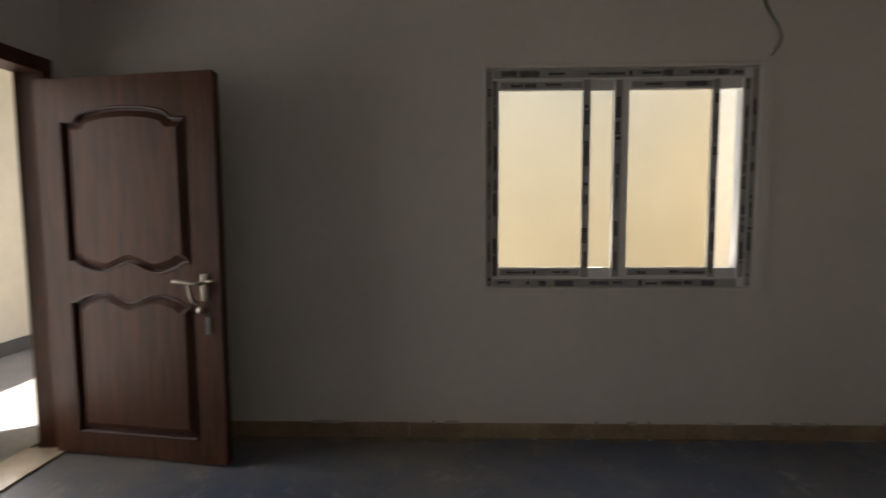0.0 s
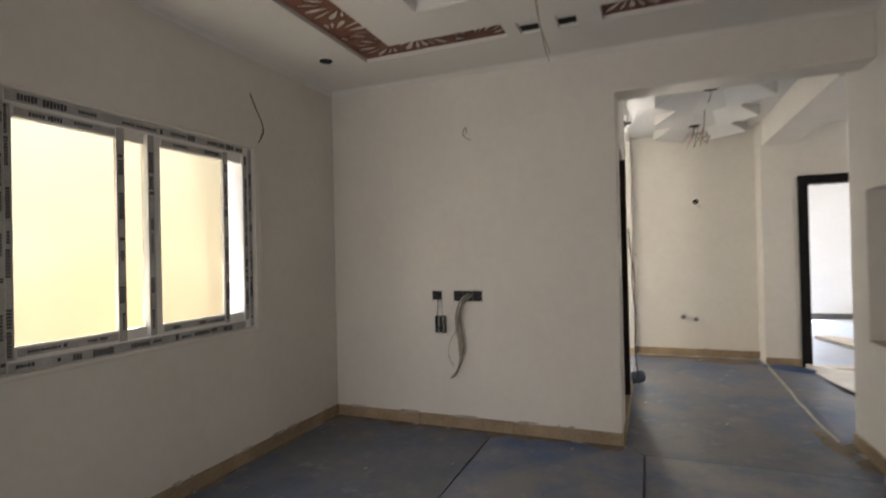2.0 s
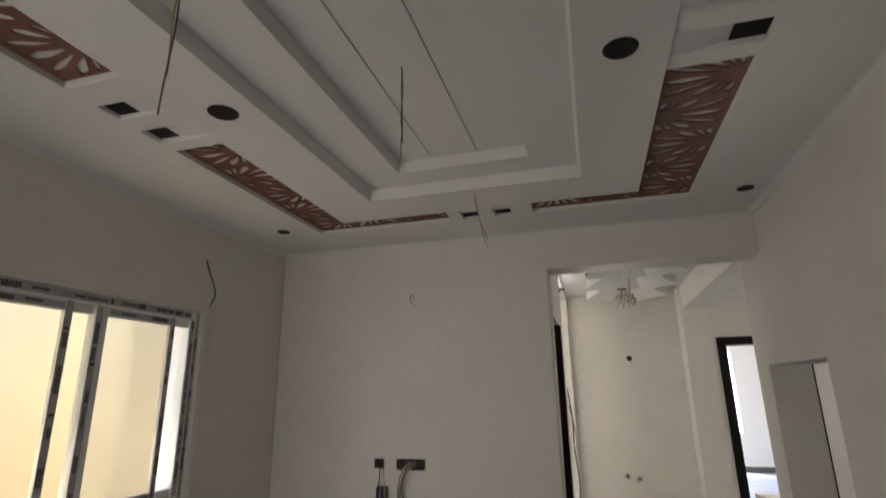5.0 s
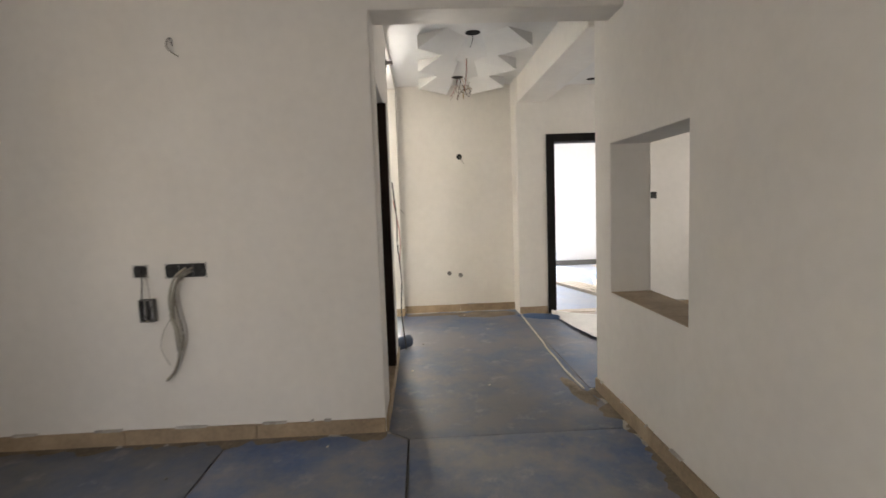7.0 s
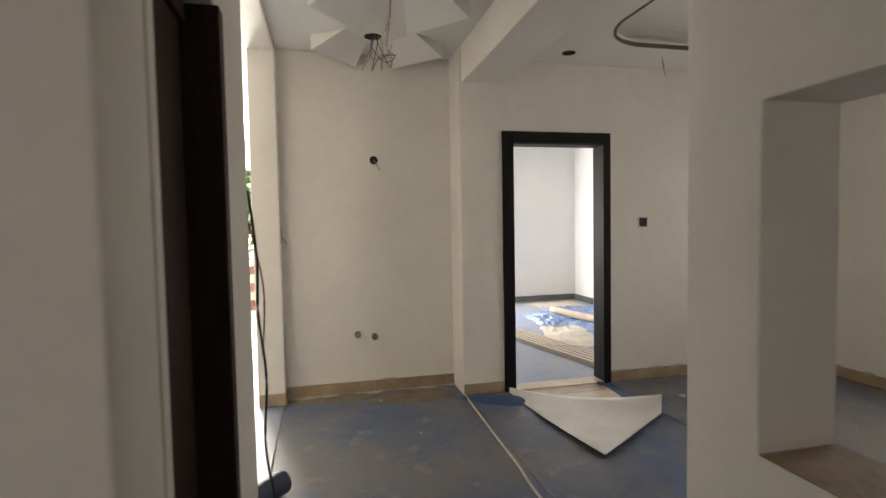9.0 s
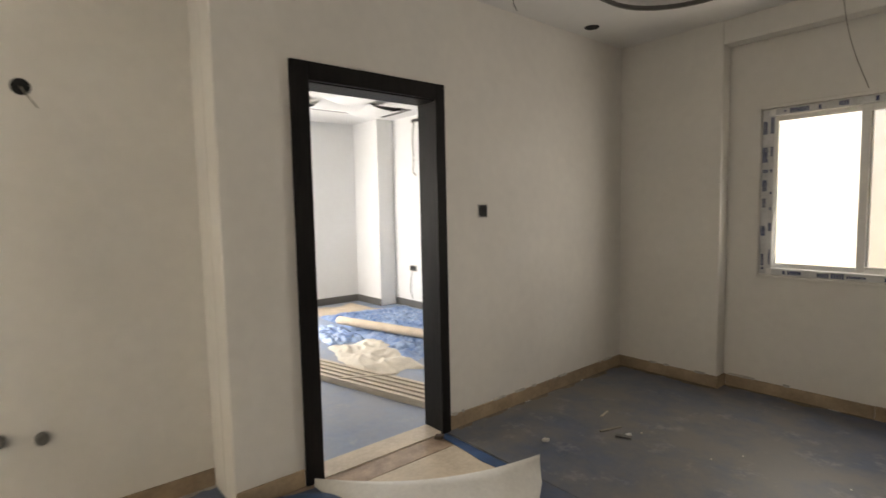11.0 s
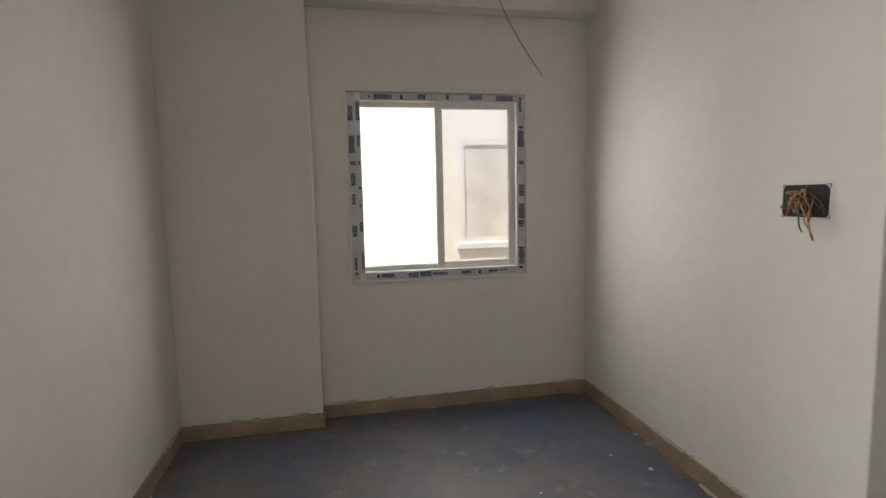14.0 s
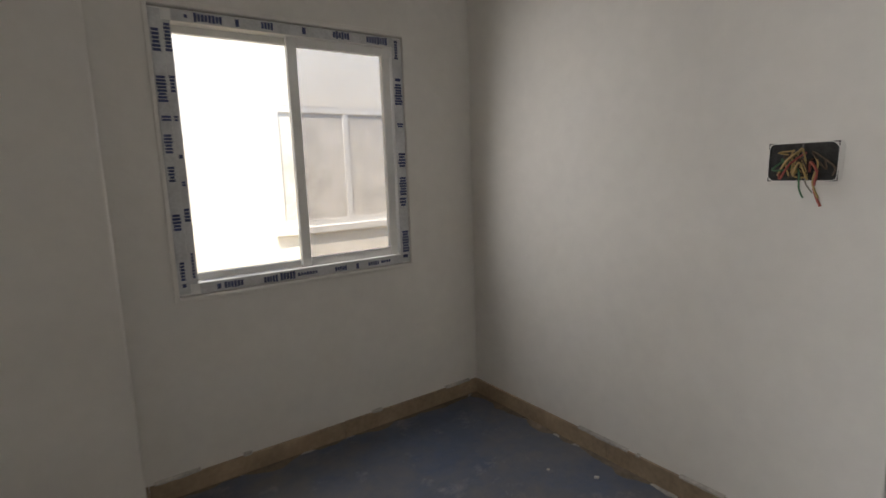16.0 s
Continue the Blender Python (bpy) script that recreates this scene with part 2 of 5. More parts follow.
def add_box(bm, x0, x1, y0, y1, z0, z1, bev=0.0, m=None):
    vs = [bm.verts.new((x, y, z)) for z in (z0, z1) for y in (y0, y1) for x in (x0, x1)]
    fs = [bm.faces.new([vs[i] for i in f]) for f in ((0, 2, 3, 1), (4, 5, 7, 6), (0, 1, 5, 4), (2, 6, 7, 3), (0, 4, 6, 2), (1, 3, 7, 5))]
    if bev:
        es = {e for f in fs for e in f.edges}
        r = bmesh.ops.bevel(bm, geom=list(es), offset=bev, segments=2, affect="EDGES", profile=0.5)
        vs = list({v for f in r["faces"] for v in f.verts} | {v for v in vs if v.is_valid})
    if m is not None:
        bmesh.ops.transform(bm, matrix=m, verts=[v for v in vs if v.is_valid])
    return bm


def box(x0, x1, y0, y1, z0, z1, bev=0.0, m=None):
    return add_box(bmesh.new(), min(x0, x1), max(x0, x1), min(y0, y1), max(y0, y1), min(z0, z1), max(z0, z1), bev, m)


def structure(name, bm, material, label, category="", bevel=0.0):
    ob = link_mesh(name, bm, material)
    if bevel:
        b = ob.modifiers.new("edge", "BEVEL")
        b.width, b.segments, b.limit_method, b.angle_limit = bevel, 2, "ANGLE", radians(40)
    return tagged(ob, label, category or name.split("_")[0], kind="structure")


def wall_mesh(axis, plane, back, u0, u1, z0, z1, holes=()):
    """A wall slab with rectangular holes right through. axis "x": the wall's faces look along x."""
    us = sorted({u0, u1, *[h[0] for h in holes], *[h[1] for h in holes]})
    zs = sorted({z0, z1, *[h[2] for h in holes], *[h[3] for h in holes]})
    us = [u for u in us if u0 <= u <= u1]
    zs = [z for z in zs if z0 <= z <= z1]
    bm = bmesh.new()
    made = {}

    def v(d, i, k):
        if (d, i, k) not in made:
            w = (plane, back)[d]
            made[d, i, k] = bm.verts.new((w, us[i], zs[k]) if axis == "x" else (us[i], w, zs[k]))
        return made[d, i, k]

    def solid(i, k):
        if not (0 <= i < len(us) - 1 and 0 <= k < len(zs) - 1):
            return False
        u, z = (us[i] + us[i + 1]) / 2, (zs[k] + zs[k + 1]) / 2
        return not any(h[0] < u < h[1] and h[2] < z < h[3] for h in holes)

    for i in range(len(us) - 1):
        for k in range(len(zs) - 1):
            if not solid(i, k):
                continue
            for d in (0, 1):
                bm.faces.new([v(d, i, k), v(d, i + 1, k), v(d, i + 1, k + 1), v(d, i, k + 1)])
            for a, b, n in (((i, k), (i + 1, k), (i, k - 1)), ((i, k + 1), (i + 1, k + 1), (i, k + 1)), ((i, k), (i, k + 1), (i - 1, k)), ((i + 1, k), (i + 1, k + 1), (i + 1, k))):
                if not solid(*n):
                    bm.faces.new([v(0, *a), v(0, *b), v(1, *b), v(1, *a)])
    return bm


def tube(pts, r, material, name, parent=None, label="", res=6):
    """A round wire or pipe along a smooth line."""
    pts = [Vector(p) for p in pts]
    fine = []
    for i in range(len(pts) - 1):
        p0, p1, p2, p3 = pts[max(i - 1, 0)], pts[i], pts[i + 1], pts[min(i + 2, len(pts) - 1)]
        n = 6
        for s in range(n):
            t = s / n
            fine.append(0.5 * (2 * p1 + (p2 - p0) * t + (2 * p0 - 5 * p1 + 4 * p2 - p3) * t * t + (3 * p1 - p0 - 3 * p2 + p3) * t ** 3))
    fine.append(pts[-1])
    bm = bmesh.new()
    rings = []
    for i, p in enumerate(fine):
        d = (fine[min(i + 1, len(fine) - 1)] - fine[max(i - 1, 0)]).normalized()
        q = d.to_track_quat("Z", "Y")
        rings.append([bm.verts.new(p + q @ Vector((r * math.cos(a), r * math.sin(a), 0))) for a in [2 * math.pi * k / res for k in range(res)]])
    for a, b in zip(rings, rings[1:]):
        for k in range(res):
            bm.faces.new((a[k], a[(k + 1) % res], b[(k + 1) % res], b[k]))
    bm.faces.new(rings[0][::-1])
    bm.faces.new(rings[-1])
    ob = link_mesh(name, bm, material, parent, True)
    if label:
        tagged(ob, label)
    return ob


def lathe(profile, segs=32):
    """A turned shape from (radius, height) pairs."""
    bm = bmesh.new()
    rings = []
    for r, z in profile:
        rings.append([bm.verts.new((r * math.cos(2 * math.pi * k / segs), r * math.sin(2 * math.pi * k / segs), z)) for k in range(segs)] if r > 1e-5 else [bm.verts.new((0, 0, z))])
    for a, b in zip(rings, rings[1:]):
        for k in range(segs):
            f = [a[k % len(a)], a[(k + 1) % len(a)], b[(k + 1) % len(b)], b[k % len(b)]]
            f = list(dict.fromkeys(f))
            if len(f) > 2:
                bm.faces.new(f)
    return bm


def filled(loops, z, thick):
    """A flat plate with holes: the first loop is its outline, the others are cut out."""
    bm = bmesh.new()
    edges = []
    for lp in loops:
        vs = [bm.verts.new((x, y, z)) for x, y in lp]
        edges += [bm.edges.new((vs[i], vs[(i + 1) % len(vs)])) for i in range(len(vs))]
    bmesh.ops.triangle_fill(bm, use_beauty=True, use_dissolve=False, edges=edges)
    if thick:
        r = bmesh.ops.extrude_face_region(bm, geom=list(bm.faces))
        bmesh.ops.translate(bm, vec=(0, 0, thick), verts=[v for v in r["geom"] if isinstance(v, bmesh.types.BMVert)])
    return bm


# ---------------------------------------------------------------- the plan
WX, EX, SY = -4.82, 0.0, -1.45                  # living room
EX2 = 0.25                                      # back of its east wall
HX, DX, DX2 = 3.36, 3.037, 3.19                 # end of the hall, wall with the dark door
PY2 = -1.71                                     # back of the wall with the hatch
CX, COLY = 0.44, -4.655                         # dining room
SOF, LINT = 2.74, 2.44

structure("floor", box(-6.95, 8.6, -5.2, 4.4, -0.25, -0.012), M_slab, "bare concrete floor slab under the sheets")

structure("wall_north", wall_mesh("y", NY, NY + 0.25, WX - 0.2, EX2, 0, 3.0, [(-2.445, -0.960, 0.88, 2.095)]), M_wall, "cream painted plaster wall with a window", bevel=0.006)
structure("wall_east", wall_mesh("x", EX, EX2, SY, NY, 0, 3.0, [(SY - 0.1, 0.004, -0.1, LINT)]), M_wall, "cream painted plaster wall beside a wide opening", bevel=0.008)
structure("wall_south", wall_mesh("y", SY, PY2, WX - 0.2, 0.505, 0, 3.0, [(-0.725, 0.225, 0.745, 1.687)]), M_wall, "cream plaster wall with a square serving hatch", bevel=0.006)
structure("wall_west", wall_mesh("x", WX, WX - 0.2, SY, NY, 0, 3.0, [(1.07, 2.19, -0.1, 2.14)]), M_wall, "cream plaster wall with the entrance door", bevel=0.006)

structure("wall_hall_north", wall_mesh("y", 0.0, 0.2, EX2, BX + 0.2, 0, 3.0, [(0.30, 1.02, -0.1, 2.12), (1.55, 3.21, -0.1, 2.72)]), M_wall, "cream plaster wall with a wide opening", bevel=0.008)
structure("wall_hall_east", wall_mesh("x", HX, HX + 0.2, -1.39, 0.0, 0, 3.0), M_wall, "cream plaster wall with pipe ends")
structure("wall_door_side", wall_mesh("x", DX, DX2, CY - 0.2, -1.39, 0, 3.0, [(-2.66, -1.815, -0.1, 2.045)]), M_wall, "cream plaster wall around a dark door frame", bevel=0.006)
structure("wall_corner_return", box(DX2, HX + 0.2, -1.6, -1.3905, 0, 3.0), M_wall, "short plaster return of the wall")
structure("beam", box(0.505, DX, -1.745, -1.41, 2.492, 3.0), M_wall, "plastered ceiling beam between hall and dining room", bevel=0.006)
structure("wall_dining_south", wall_mesh("y", CY, CY - 0.25, CX - 0.2, DX, 0, 3.0, [(0.87, 2.017, 0.868, 2.036)]), M_wall, "cream plaster wall with a window", bevel=0.006)
structure("column", box(2.231, DX, CY, COLY, 0, 3.0), M_wall, "plastered column in the corner", bevel=0.008)
structure("beam", box(CX, 2.231, CY, COLY, 2.515, 3.0), M_wall, "plastered beam above the window", bevel=0.006)
structure("wall_dining_west", wall_mesh("x", CX, CX - 0.15, CY, -2.83, 0, 3.0), M_wall, "cream plaster wall with an open switch box", bevel=0.006)
structure("wall_alcove_south", box(-1.6, CX - 0.15, -3.01, -2.862, 0, 3.0), M_wall, "plain plaster wall of the kitchen corner")
structure("wall_alcove_west", box(-1.75, -1.6, -3.01, PY2, 0, 3.0), M_wall, "plain plaster wall of the kitchen corner")

# bedroom beyond the dark door
structure("wall_bedroom_south", wall_mesh("y", BY, BY - 0.2, DX2, BX + 0.2, 0, 3.0), M_white, "white plaster wall of the bedroom")
# unseen opening, placed here only to let light into the bedroom
structure("wall_bedroom_east", wall_mesh("x", BX, BX + 0.2, BY, 0.0, 0, 3.0, [(-2.9, -1.1, 0.7, 2.2)]), M_white, "white plaster bedroom wall with an added, unseen window opening")
structure("column", box(6.85, BX, BY, -4.68, 0, 3.0), M_white, "plastered column in the bedroom corner", bevel=0.008)

# room with the balcony
structure("wall_balcony_room_east", wall_mesh("x", BX, BX + 0.2, 0.2, 4.2, 0, 3.0, [(0.7, 3.9, -0.1, 2.28)]), M_wall, "plaster wall with a wide balcony opening", bevel=0.006)
structure("wall_balcony_room_north", box(EX2, BX + 0.2, 4.2, 4.4, 0, 3.0), M_wall, "plain plaster wall of the balcony room")
structure("wall_balcony_room_west", box(EX2 - 0.2, EX2, NY + 0.25, 4.4, 0, 3.0), M_ext, "plain plaster wall of the balcony room")

# stair lobby outside the entrance
structure("wall_lobby_west", box(-6.95, -6.75, -2.0, 4.34, -0.01, 3.0), M_ext, "cream painted lobby wall")
# unseen north wall, added to keep direct sun off the lobby wall
structure("wall_lobby_north", box(-6.75, WX - 0.2, 4.2, 4.34, -0.01, 3.0), M_ext, "cream painted lobby wall")
structure("wall_lobby_south", box(-6.75, WX - 0.2, -2.2, -2.0, 0, 3.0), M_ext, "cream painted lobby wall")
structure("baseboard", box(-6.75, -6.735, -2.0, 4.34, 0, 0.13), M_skirt_and_gap, "grey stone skirting of the lobby", "skirting")
structure("floor_lobby", box(-6.75, WX - 0.2, -2.0, 4.34, -0.0115, 0.0), M_floor_ext, "grey stone lobby floor")

# ---------------------------------------------------------------- ceilings


def ring_ceiling(rings):
    """Nested rectangles (x0, x1, y0, y1, z) joined into one stepped sheet, closed by the last one."""
    bm = bmesh.new()
    prev = None
    for x0, x1, y0, y1, z in rings:
        cur = [bm.verts.new(p) for p in ((x0, y0, z), (x1, y0, z), (x1, y1, z), (x0, y1, z))]
        if prev:
            for k in range(4):
                bm.faces.new((prev[k], prev[(k + 1) % 4], cur[(k + 1) % 4], cur[k]))
        prev = cur
    bm.faces.new(prev)
    return bm


TR_OUT = (-4.09, -0.485, -0.965, 1.668)
TR_IN = (-3.86, -0.71, -0.637, 1.375)
ST1 = (-3.515, -1.065, -0.295, 1.015)
ST2 = (-3.31, -1.27, -0.023, 0.742)


def grown(r, d):
    return (r[0] - d, r[1] + d, r[2] - d, r[3] + d)


room = (WX, EX, SY, NY)
structure("ceiling_living", ring_ceiling([
    (*room, SOF - 0.03), (*grown(room, -0.012), SOF - 0.024), (*grown(room, -0.035), SOF - 0.004), (*grown(room, -0.05), SOF),
    (*TR_OUT, SOF), (*TR_OUT, SOF + 0.036), (*TR_IN, SOF + 0.036), (*TR_IN, SOF - 0.012),
    (*ST1, SOF - 0.012), (*grown(ST1, -0.012), SOF + 0.06), (*ST2, SOF + 0.06), (*grown(ST2, -0.012), SOF + 0.125)]), M_ceil, "white stepped plaster ceiling with a recessed tray")
structure("roof_slab", box(-6.95, BX + 0.2, -5.2, NY + 0.25, 3.0, 3.2), M_slab, "concrete slab above the ceilings")
# unseen lobby roof, added to shade the lobby from the sun
structure("roof_slab", box(-6.95, WX - 0.2, NY + 0.25, 4.34, 3.0, 3.2), M_slab, "unseen slab added above the lobby to keep the sun off")
structure("roof_slab", box(EX2 - 0.2, BX + 0.2, NY + 0.25, 4.4, 3.0, 3.2), M_slab, "concrete slab above the balcony room")
structure("ceiling_hall", box(EX2, HX + 0.2, -1.41, 0.0, 2.775, 2.83), M_ceil, "white plaster ceiling of the hall")
structure("ceiling_bedroom", filled([[(DX2, BY), (BX, BY), (BX, 0.0), (HX + 0.2, 0.0), (HX + 0.2, -1.6), (DX2, -1.6)]], 2.66, 0.04), M_ceil, "white plaster bedroom ceiling")
structure("ceiling_balcony_room", box(EX2, BX, 0.2, 4.2, 2.72, 2.76), M_ceil, "white plaster ceiling of the balcony room")


def rounded_rect(x0, x1, y0, y1, r, n=10):
    pts = []
    for cx, cy, a0 in ((x1 - r, y1 - r, 0), (x0 + r, y1 - r, 90), (x0 + r, y0 + r, 180), (x1 - r, y0 + r, 270)):
        pts += [(cx + r * math.cos(radians(a0 + 90 * k / n)), cy + r * math.sin(radians(a0 + 90 * k / n))) for k in range(n + 1)]
    return pts


# dining room ceiling: a sheet with a round-cornered recess
DZ = 2.68
REC = (0.98, 2.56, -4.2, -2.25)
bm = filled([[(-1.6, CY), (DX, CY), (DX, -1.745), (0.505, -1.745), (0.505, PY2), (-1.6, PY2)], rounded_rect(*REC, 0.45)], DZ, 0)
structure("ceiling_dining", bm, M_ceil, "white plaster ceiling with a round-cornered recess")
bm = bmesh.new()
lo = [bm.verts.new((x, y, DZ)) for x, y in rounded_rect(*REC, 0.45)]
mid = [bm.verts.new((x, y, DZ + 0.05)) for x, y in rounded_rect(*REC, 0.45)]
out = [bm.verts.new((x, y, DZ + 0.052)) for x, y in rounded_rect(*grown(REC, 0.1), 0.55)]
top = [bm.verts.new((x, y, DZ + 0.17)) for x, y in rounded_rect(*grown(REC, 0.1), 0.55)]
for a, b in ((lo, mid), (mid, out), (out, top)):
    for k in range(len(a)):
        bm.faces.new((a[k], a[(k + 1) % len(a)], b[(k + 1) % len(a)], b[k]))
bm.faces.new(top)
# dark grey ring: the shadow gap at the recess edge, put in as colour
lip = bmesh.new()
la = [lip.verts.new((x, y, DZ - 0.004)) for x, y in rounded_rect(*grown(REC, -0.001), 0.45)]
lb = [lip.verts.new((x, y, DZ + 0.03)) for x, y in rounded_rect(*grown(REC, -0.001), 0.45)]
lc = [lip.verts.new((x, y, DZ - 0.004)) for x, y in rounded_rect(*grown(REC, -0.018), 0.44)]
for a, b in ((la, lb), (la, lc)):
    for k in range(len(a)):
        lip.faces.new((a[k], a[(k + 1) % len(a)], b[(k + 1) % len(a)], b[k]))
structure("trim", lip, M_skirt_and_gap, "dark grey strip painted as the shadow gap of the ceiling recess", "trim")
structure("ceiling_dining_recess", bm, M_ceil, "recessed plaster cove of the dining room ceiling", "ceiling")

# hall ceiling: three pairs of leaf-shaped plaster wedges
for x in (1.48, 2.24, 3.0):
    for s in (1, -1):
        tip = Vector((x, -0.765 + s * 0.49, 2.7745))
        near = Vector((x - 0.17, -0.765 + s * 0.25, 2.7745))
        inner = Vector((x + 0.06, -0.765 + s * 0.08, 2.7745))
        far = Vector((x + 0.35, -0.765 + s * 0.15, 2.7745))
        down = Vector((0, 0, -0.11))
        bm = bmesh.new()
        t0, n0, i0, f0 = [bm.verts.new(p) for p in (tip, near, inner, far)]
        f1, t1 = bm.verts.new(far + down), bm.verts.new(tip + down)
        for f in ((t0, n0, i0, f0), (n0, t1, i0), (t1, f1, i0), (t0, t1, n0), (t0, f0, f1, t1), (f0, i0, f1)):
            bm.faces.new(f)
        tagged(link_mesh("ceiling_wedge", bm, M_ceil), "white plaster wedge moulding on the hall ceiling", "moulding", "leaf mouldings of the hall ceiling", "structure")

# living room ceiling tray: brown fretwork and white cross bars in the channel


def fretwork(length, width):
    m = 0.012
    loops = [[(0, 0), (length, 0), (length, width), (0, width)]]
    n = max(1, round(length / 0.33))
    step = length / n
    for i in range(n):
        cx, base, up = (i + 0.5) * step, (m if i % 2 == 0 else width - m), (1 if i % 2 == 0 else -1)
        for k in range(9):
            a = radians(14 + 19 * k)
            ca, sa = math.cos(a), math.sin(a)
            r1 = min((width - 2 * m) / max(sa, 0.05), (step / 2 - m) / max(abs(ca), 0.05)) * 0.97
            r0 = min(0.075, r1 * 0.42)
            if r1 - r0 < 0.04:
                continue
            w = 0.023 if k % 2 == 0 else 0.015
            lp = []
            for t, d in ((0, 0), (0.3, 0.55), (0.65, 1), (0.9, 0.7), (1, 0), (0.9, -0.7), (0.65, -1), (0.3, -0.55)):
                r, e = r0 + (r1 - r0) * t, w * d * (0.5 + 0.5 * r1 / 0.3)
                lp.append((cx + ca * r - sa * e, base + up * (sa * r + ca * e)))
            if all(m * 0.5 < x < length - m * 0.5 and m * 0.5 < y < width - m * 0.5 for x, y in lp):
                loops.append(lp)
    return filled(loops, 0, 0.007)


def fret_panel(x0, x1, y0, y1, along):
    L, W = (x1 - x0, y1 - y0) if along == "x" else (y1 - y0, x1 - x0)
    ob = link_mesh("fretwork_panel", fretwork(L, W), M_jali)
    ob.matrix_world = pose(x0, y0, SOF + 0.027) if along == "x" else pose(x1, y0, SOF + 0.027, 0, 0, 90)
    return tagged(ob, "brown fretwork board with fan-shaped cut-outs in the ceiling tray", "ceiling panel", "fretwork round the tray")


BAR = ((0.0, 0.145), (0.26, 0.37), (0.495, 0.585))


def cross_bars(along, u0, a_in, a_out):
    """Three white bars across the channel with sloping pockets between; black blocks paint the shade at their outer
    end.
    """
    ob = thing("ceiling_pocket_block", "white plaster cross bars with two dark lamp pockets", "ceiling block", "lamp pockets of the tray")

    def put(bm):
        if along == "y":
            bmesh.ops.transform(bm, matrix=Matrix(((0, 1, 0, 0), (1, 0, 0, 0), (0, 0, 1, 0), (0, 0, 0, 1))), verts=bm.verts)
        return bm

    lo, hi = min(a_in, a_out) + 0.001, max(a_in, a_out) - 0.001
    for a, b in BAR:
        part("bar", put(box(u0 + a, u0 + b, lo, hi, SOF - 0.004, SOF + 0.0355, 0.003)), M_ceil, ob)
    for a, b in ((0.145, 0.26), (0.37, 0.495)):
        edge = a_in + (a_out - a_in) * 0.62
        bm = bmesh.new()
        pts = [(u0 + a, a_in, SOF - 0.004), (u0 + b, a_in, SOF - 0.004), (u0 + b, edge, SOF + 0.02), (u0 + a, edge, SOF + 0.02)]
        lower = [bm.verts.new(p) for p in pts]
        upper = [bm.verts.new((x, y, z + 0.01)) for x, y, z in pts]
        bm.faces.new(lower)
        bm.faces.new(upper)
        for k in range(4):
            bm.faces.new((lower[k], lower[(k + 1) % 4], upper[(k + 1) % 4], upper[k]))
        part("slope", put(bm), M_ceil, ob)
        # solid black block in place of the shade inside the pocket
        part("pocket", put(box(u0 + a, u0 + b, min(edge, a_out), max(edge, a_out), SOF + 0.02, SOF + 0.0355)), M_dark, ob, "black block painting the shade of an open lamp pocket")
    return ob


for y_in, y_out in ((TR_IN[3], TR_OUT[3]), (TR_IN[2], TR_OUT[2])):
    a, b = min(y_in, y_out), max(y_in, y_out)
    fret_panel(TR_OUT[0] + 0.002, -2.592, a + 0.001, b - 0.001, "x")
    fret_panel(-2.003, TR_OUT[1] - 0.002, a + 0.001, b - 0.001, "x")
    cross_bars("x", -2.59, y_in, y_out)
for x_in, x_out in ((TR_IN[1], TR_OUT[1]), (TR_IN[0], TR_OUT[0])):
    a, b = min(x_in, x_out), max(x_in, x_out)
    fret_panel(a + 0.001, b - 0.001, TR_IN[2] + 0.003, 0.033, "y")
    fret_panel(a + 0.001, b - 0.001, 0.622, TR_IN[3] - 0.003, "y")
    cross_bars("y", 0.035, x_in, x_out)
# grooves of the middle panel: thin strips, grey to paint the shade in them
for y in (0.53, 0.26):
    tagged(link_mesh("ceiling_groove", box(ST2[0] + 0.03, ST2[1] - 0.03, y - 0.0025, y + 0.0025, SOF + 0.122, SOF + 0.1245), M_film_and_groove), "thin grey strip painting a groove's shadow on the tray panel", "groove", kind="structure")


def downlight_hole(x, y, z, r, group=""):
    """A cut-out for a lamp: a thin dark rim and a flat black disc that paints the hole's shade."""
    ob = thing("downlight_cutout", "round lamp cut-out in the white plaster ceiling, its shade painted black", "lamp cut-out", group or "lamp cut-outs", pose(x, y, z))
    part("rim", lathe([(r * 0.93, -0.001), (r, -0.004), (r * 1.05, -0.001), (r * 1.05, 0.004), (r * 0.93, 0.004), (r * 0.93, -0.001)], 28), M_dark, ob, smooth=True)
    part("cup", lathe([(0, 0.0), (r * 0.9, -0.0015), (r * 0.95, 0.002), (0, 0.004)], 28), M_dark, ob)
    return ob


for x, y, z, r in ((-2.26, 1.178, SOF - 0.012, 0.062), (-2.21, -0.462, SOF - 0.012, 0.060), (-0.64, 1.915, SOF, 0.045), (-0.53, -1.28, SOF, 0.048),
                   (-4.0, 1.915, SOF, 0.045), (1.45, -0.742, 2.775, 0.062), (2.96, -0.72, 2.775, 0.062), (2.78, -2.2, DZ, 0.05), (2.88, -4.0, DZ, 0.05), (5.2, 1.25, 2.72, 0.06)):
    downlight_hole(x, y, z, r)


def ceiling_wire(x, y, z, drop, mats, dx=0.0, dy=0.0):
    ob = thing("hanging_wire", "thin twisted lamp wires hanging from the ceiling", "wire", "hanging lamp wires", pose(x, y, z))
    for i, m in enumerate(mats):
        pts = []
        for k in range(11):
            t = k / 10
            a = 9.0 * t + 2.6 * i
            w = 0.004
            pts.append((dx * t * t + w * math.cos(a), dy * t * t + w * math.sin(a) * 0.8, 0.003 - drop * t * (1 - 0.16 * i)))
        tube(pts, 0.0024, m, "strand", ob)
    return ob


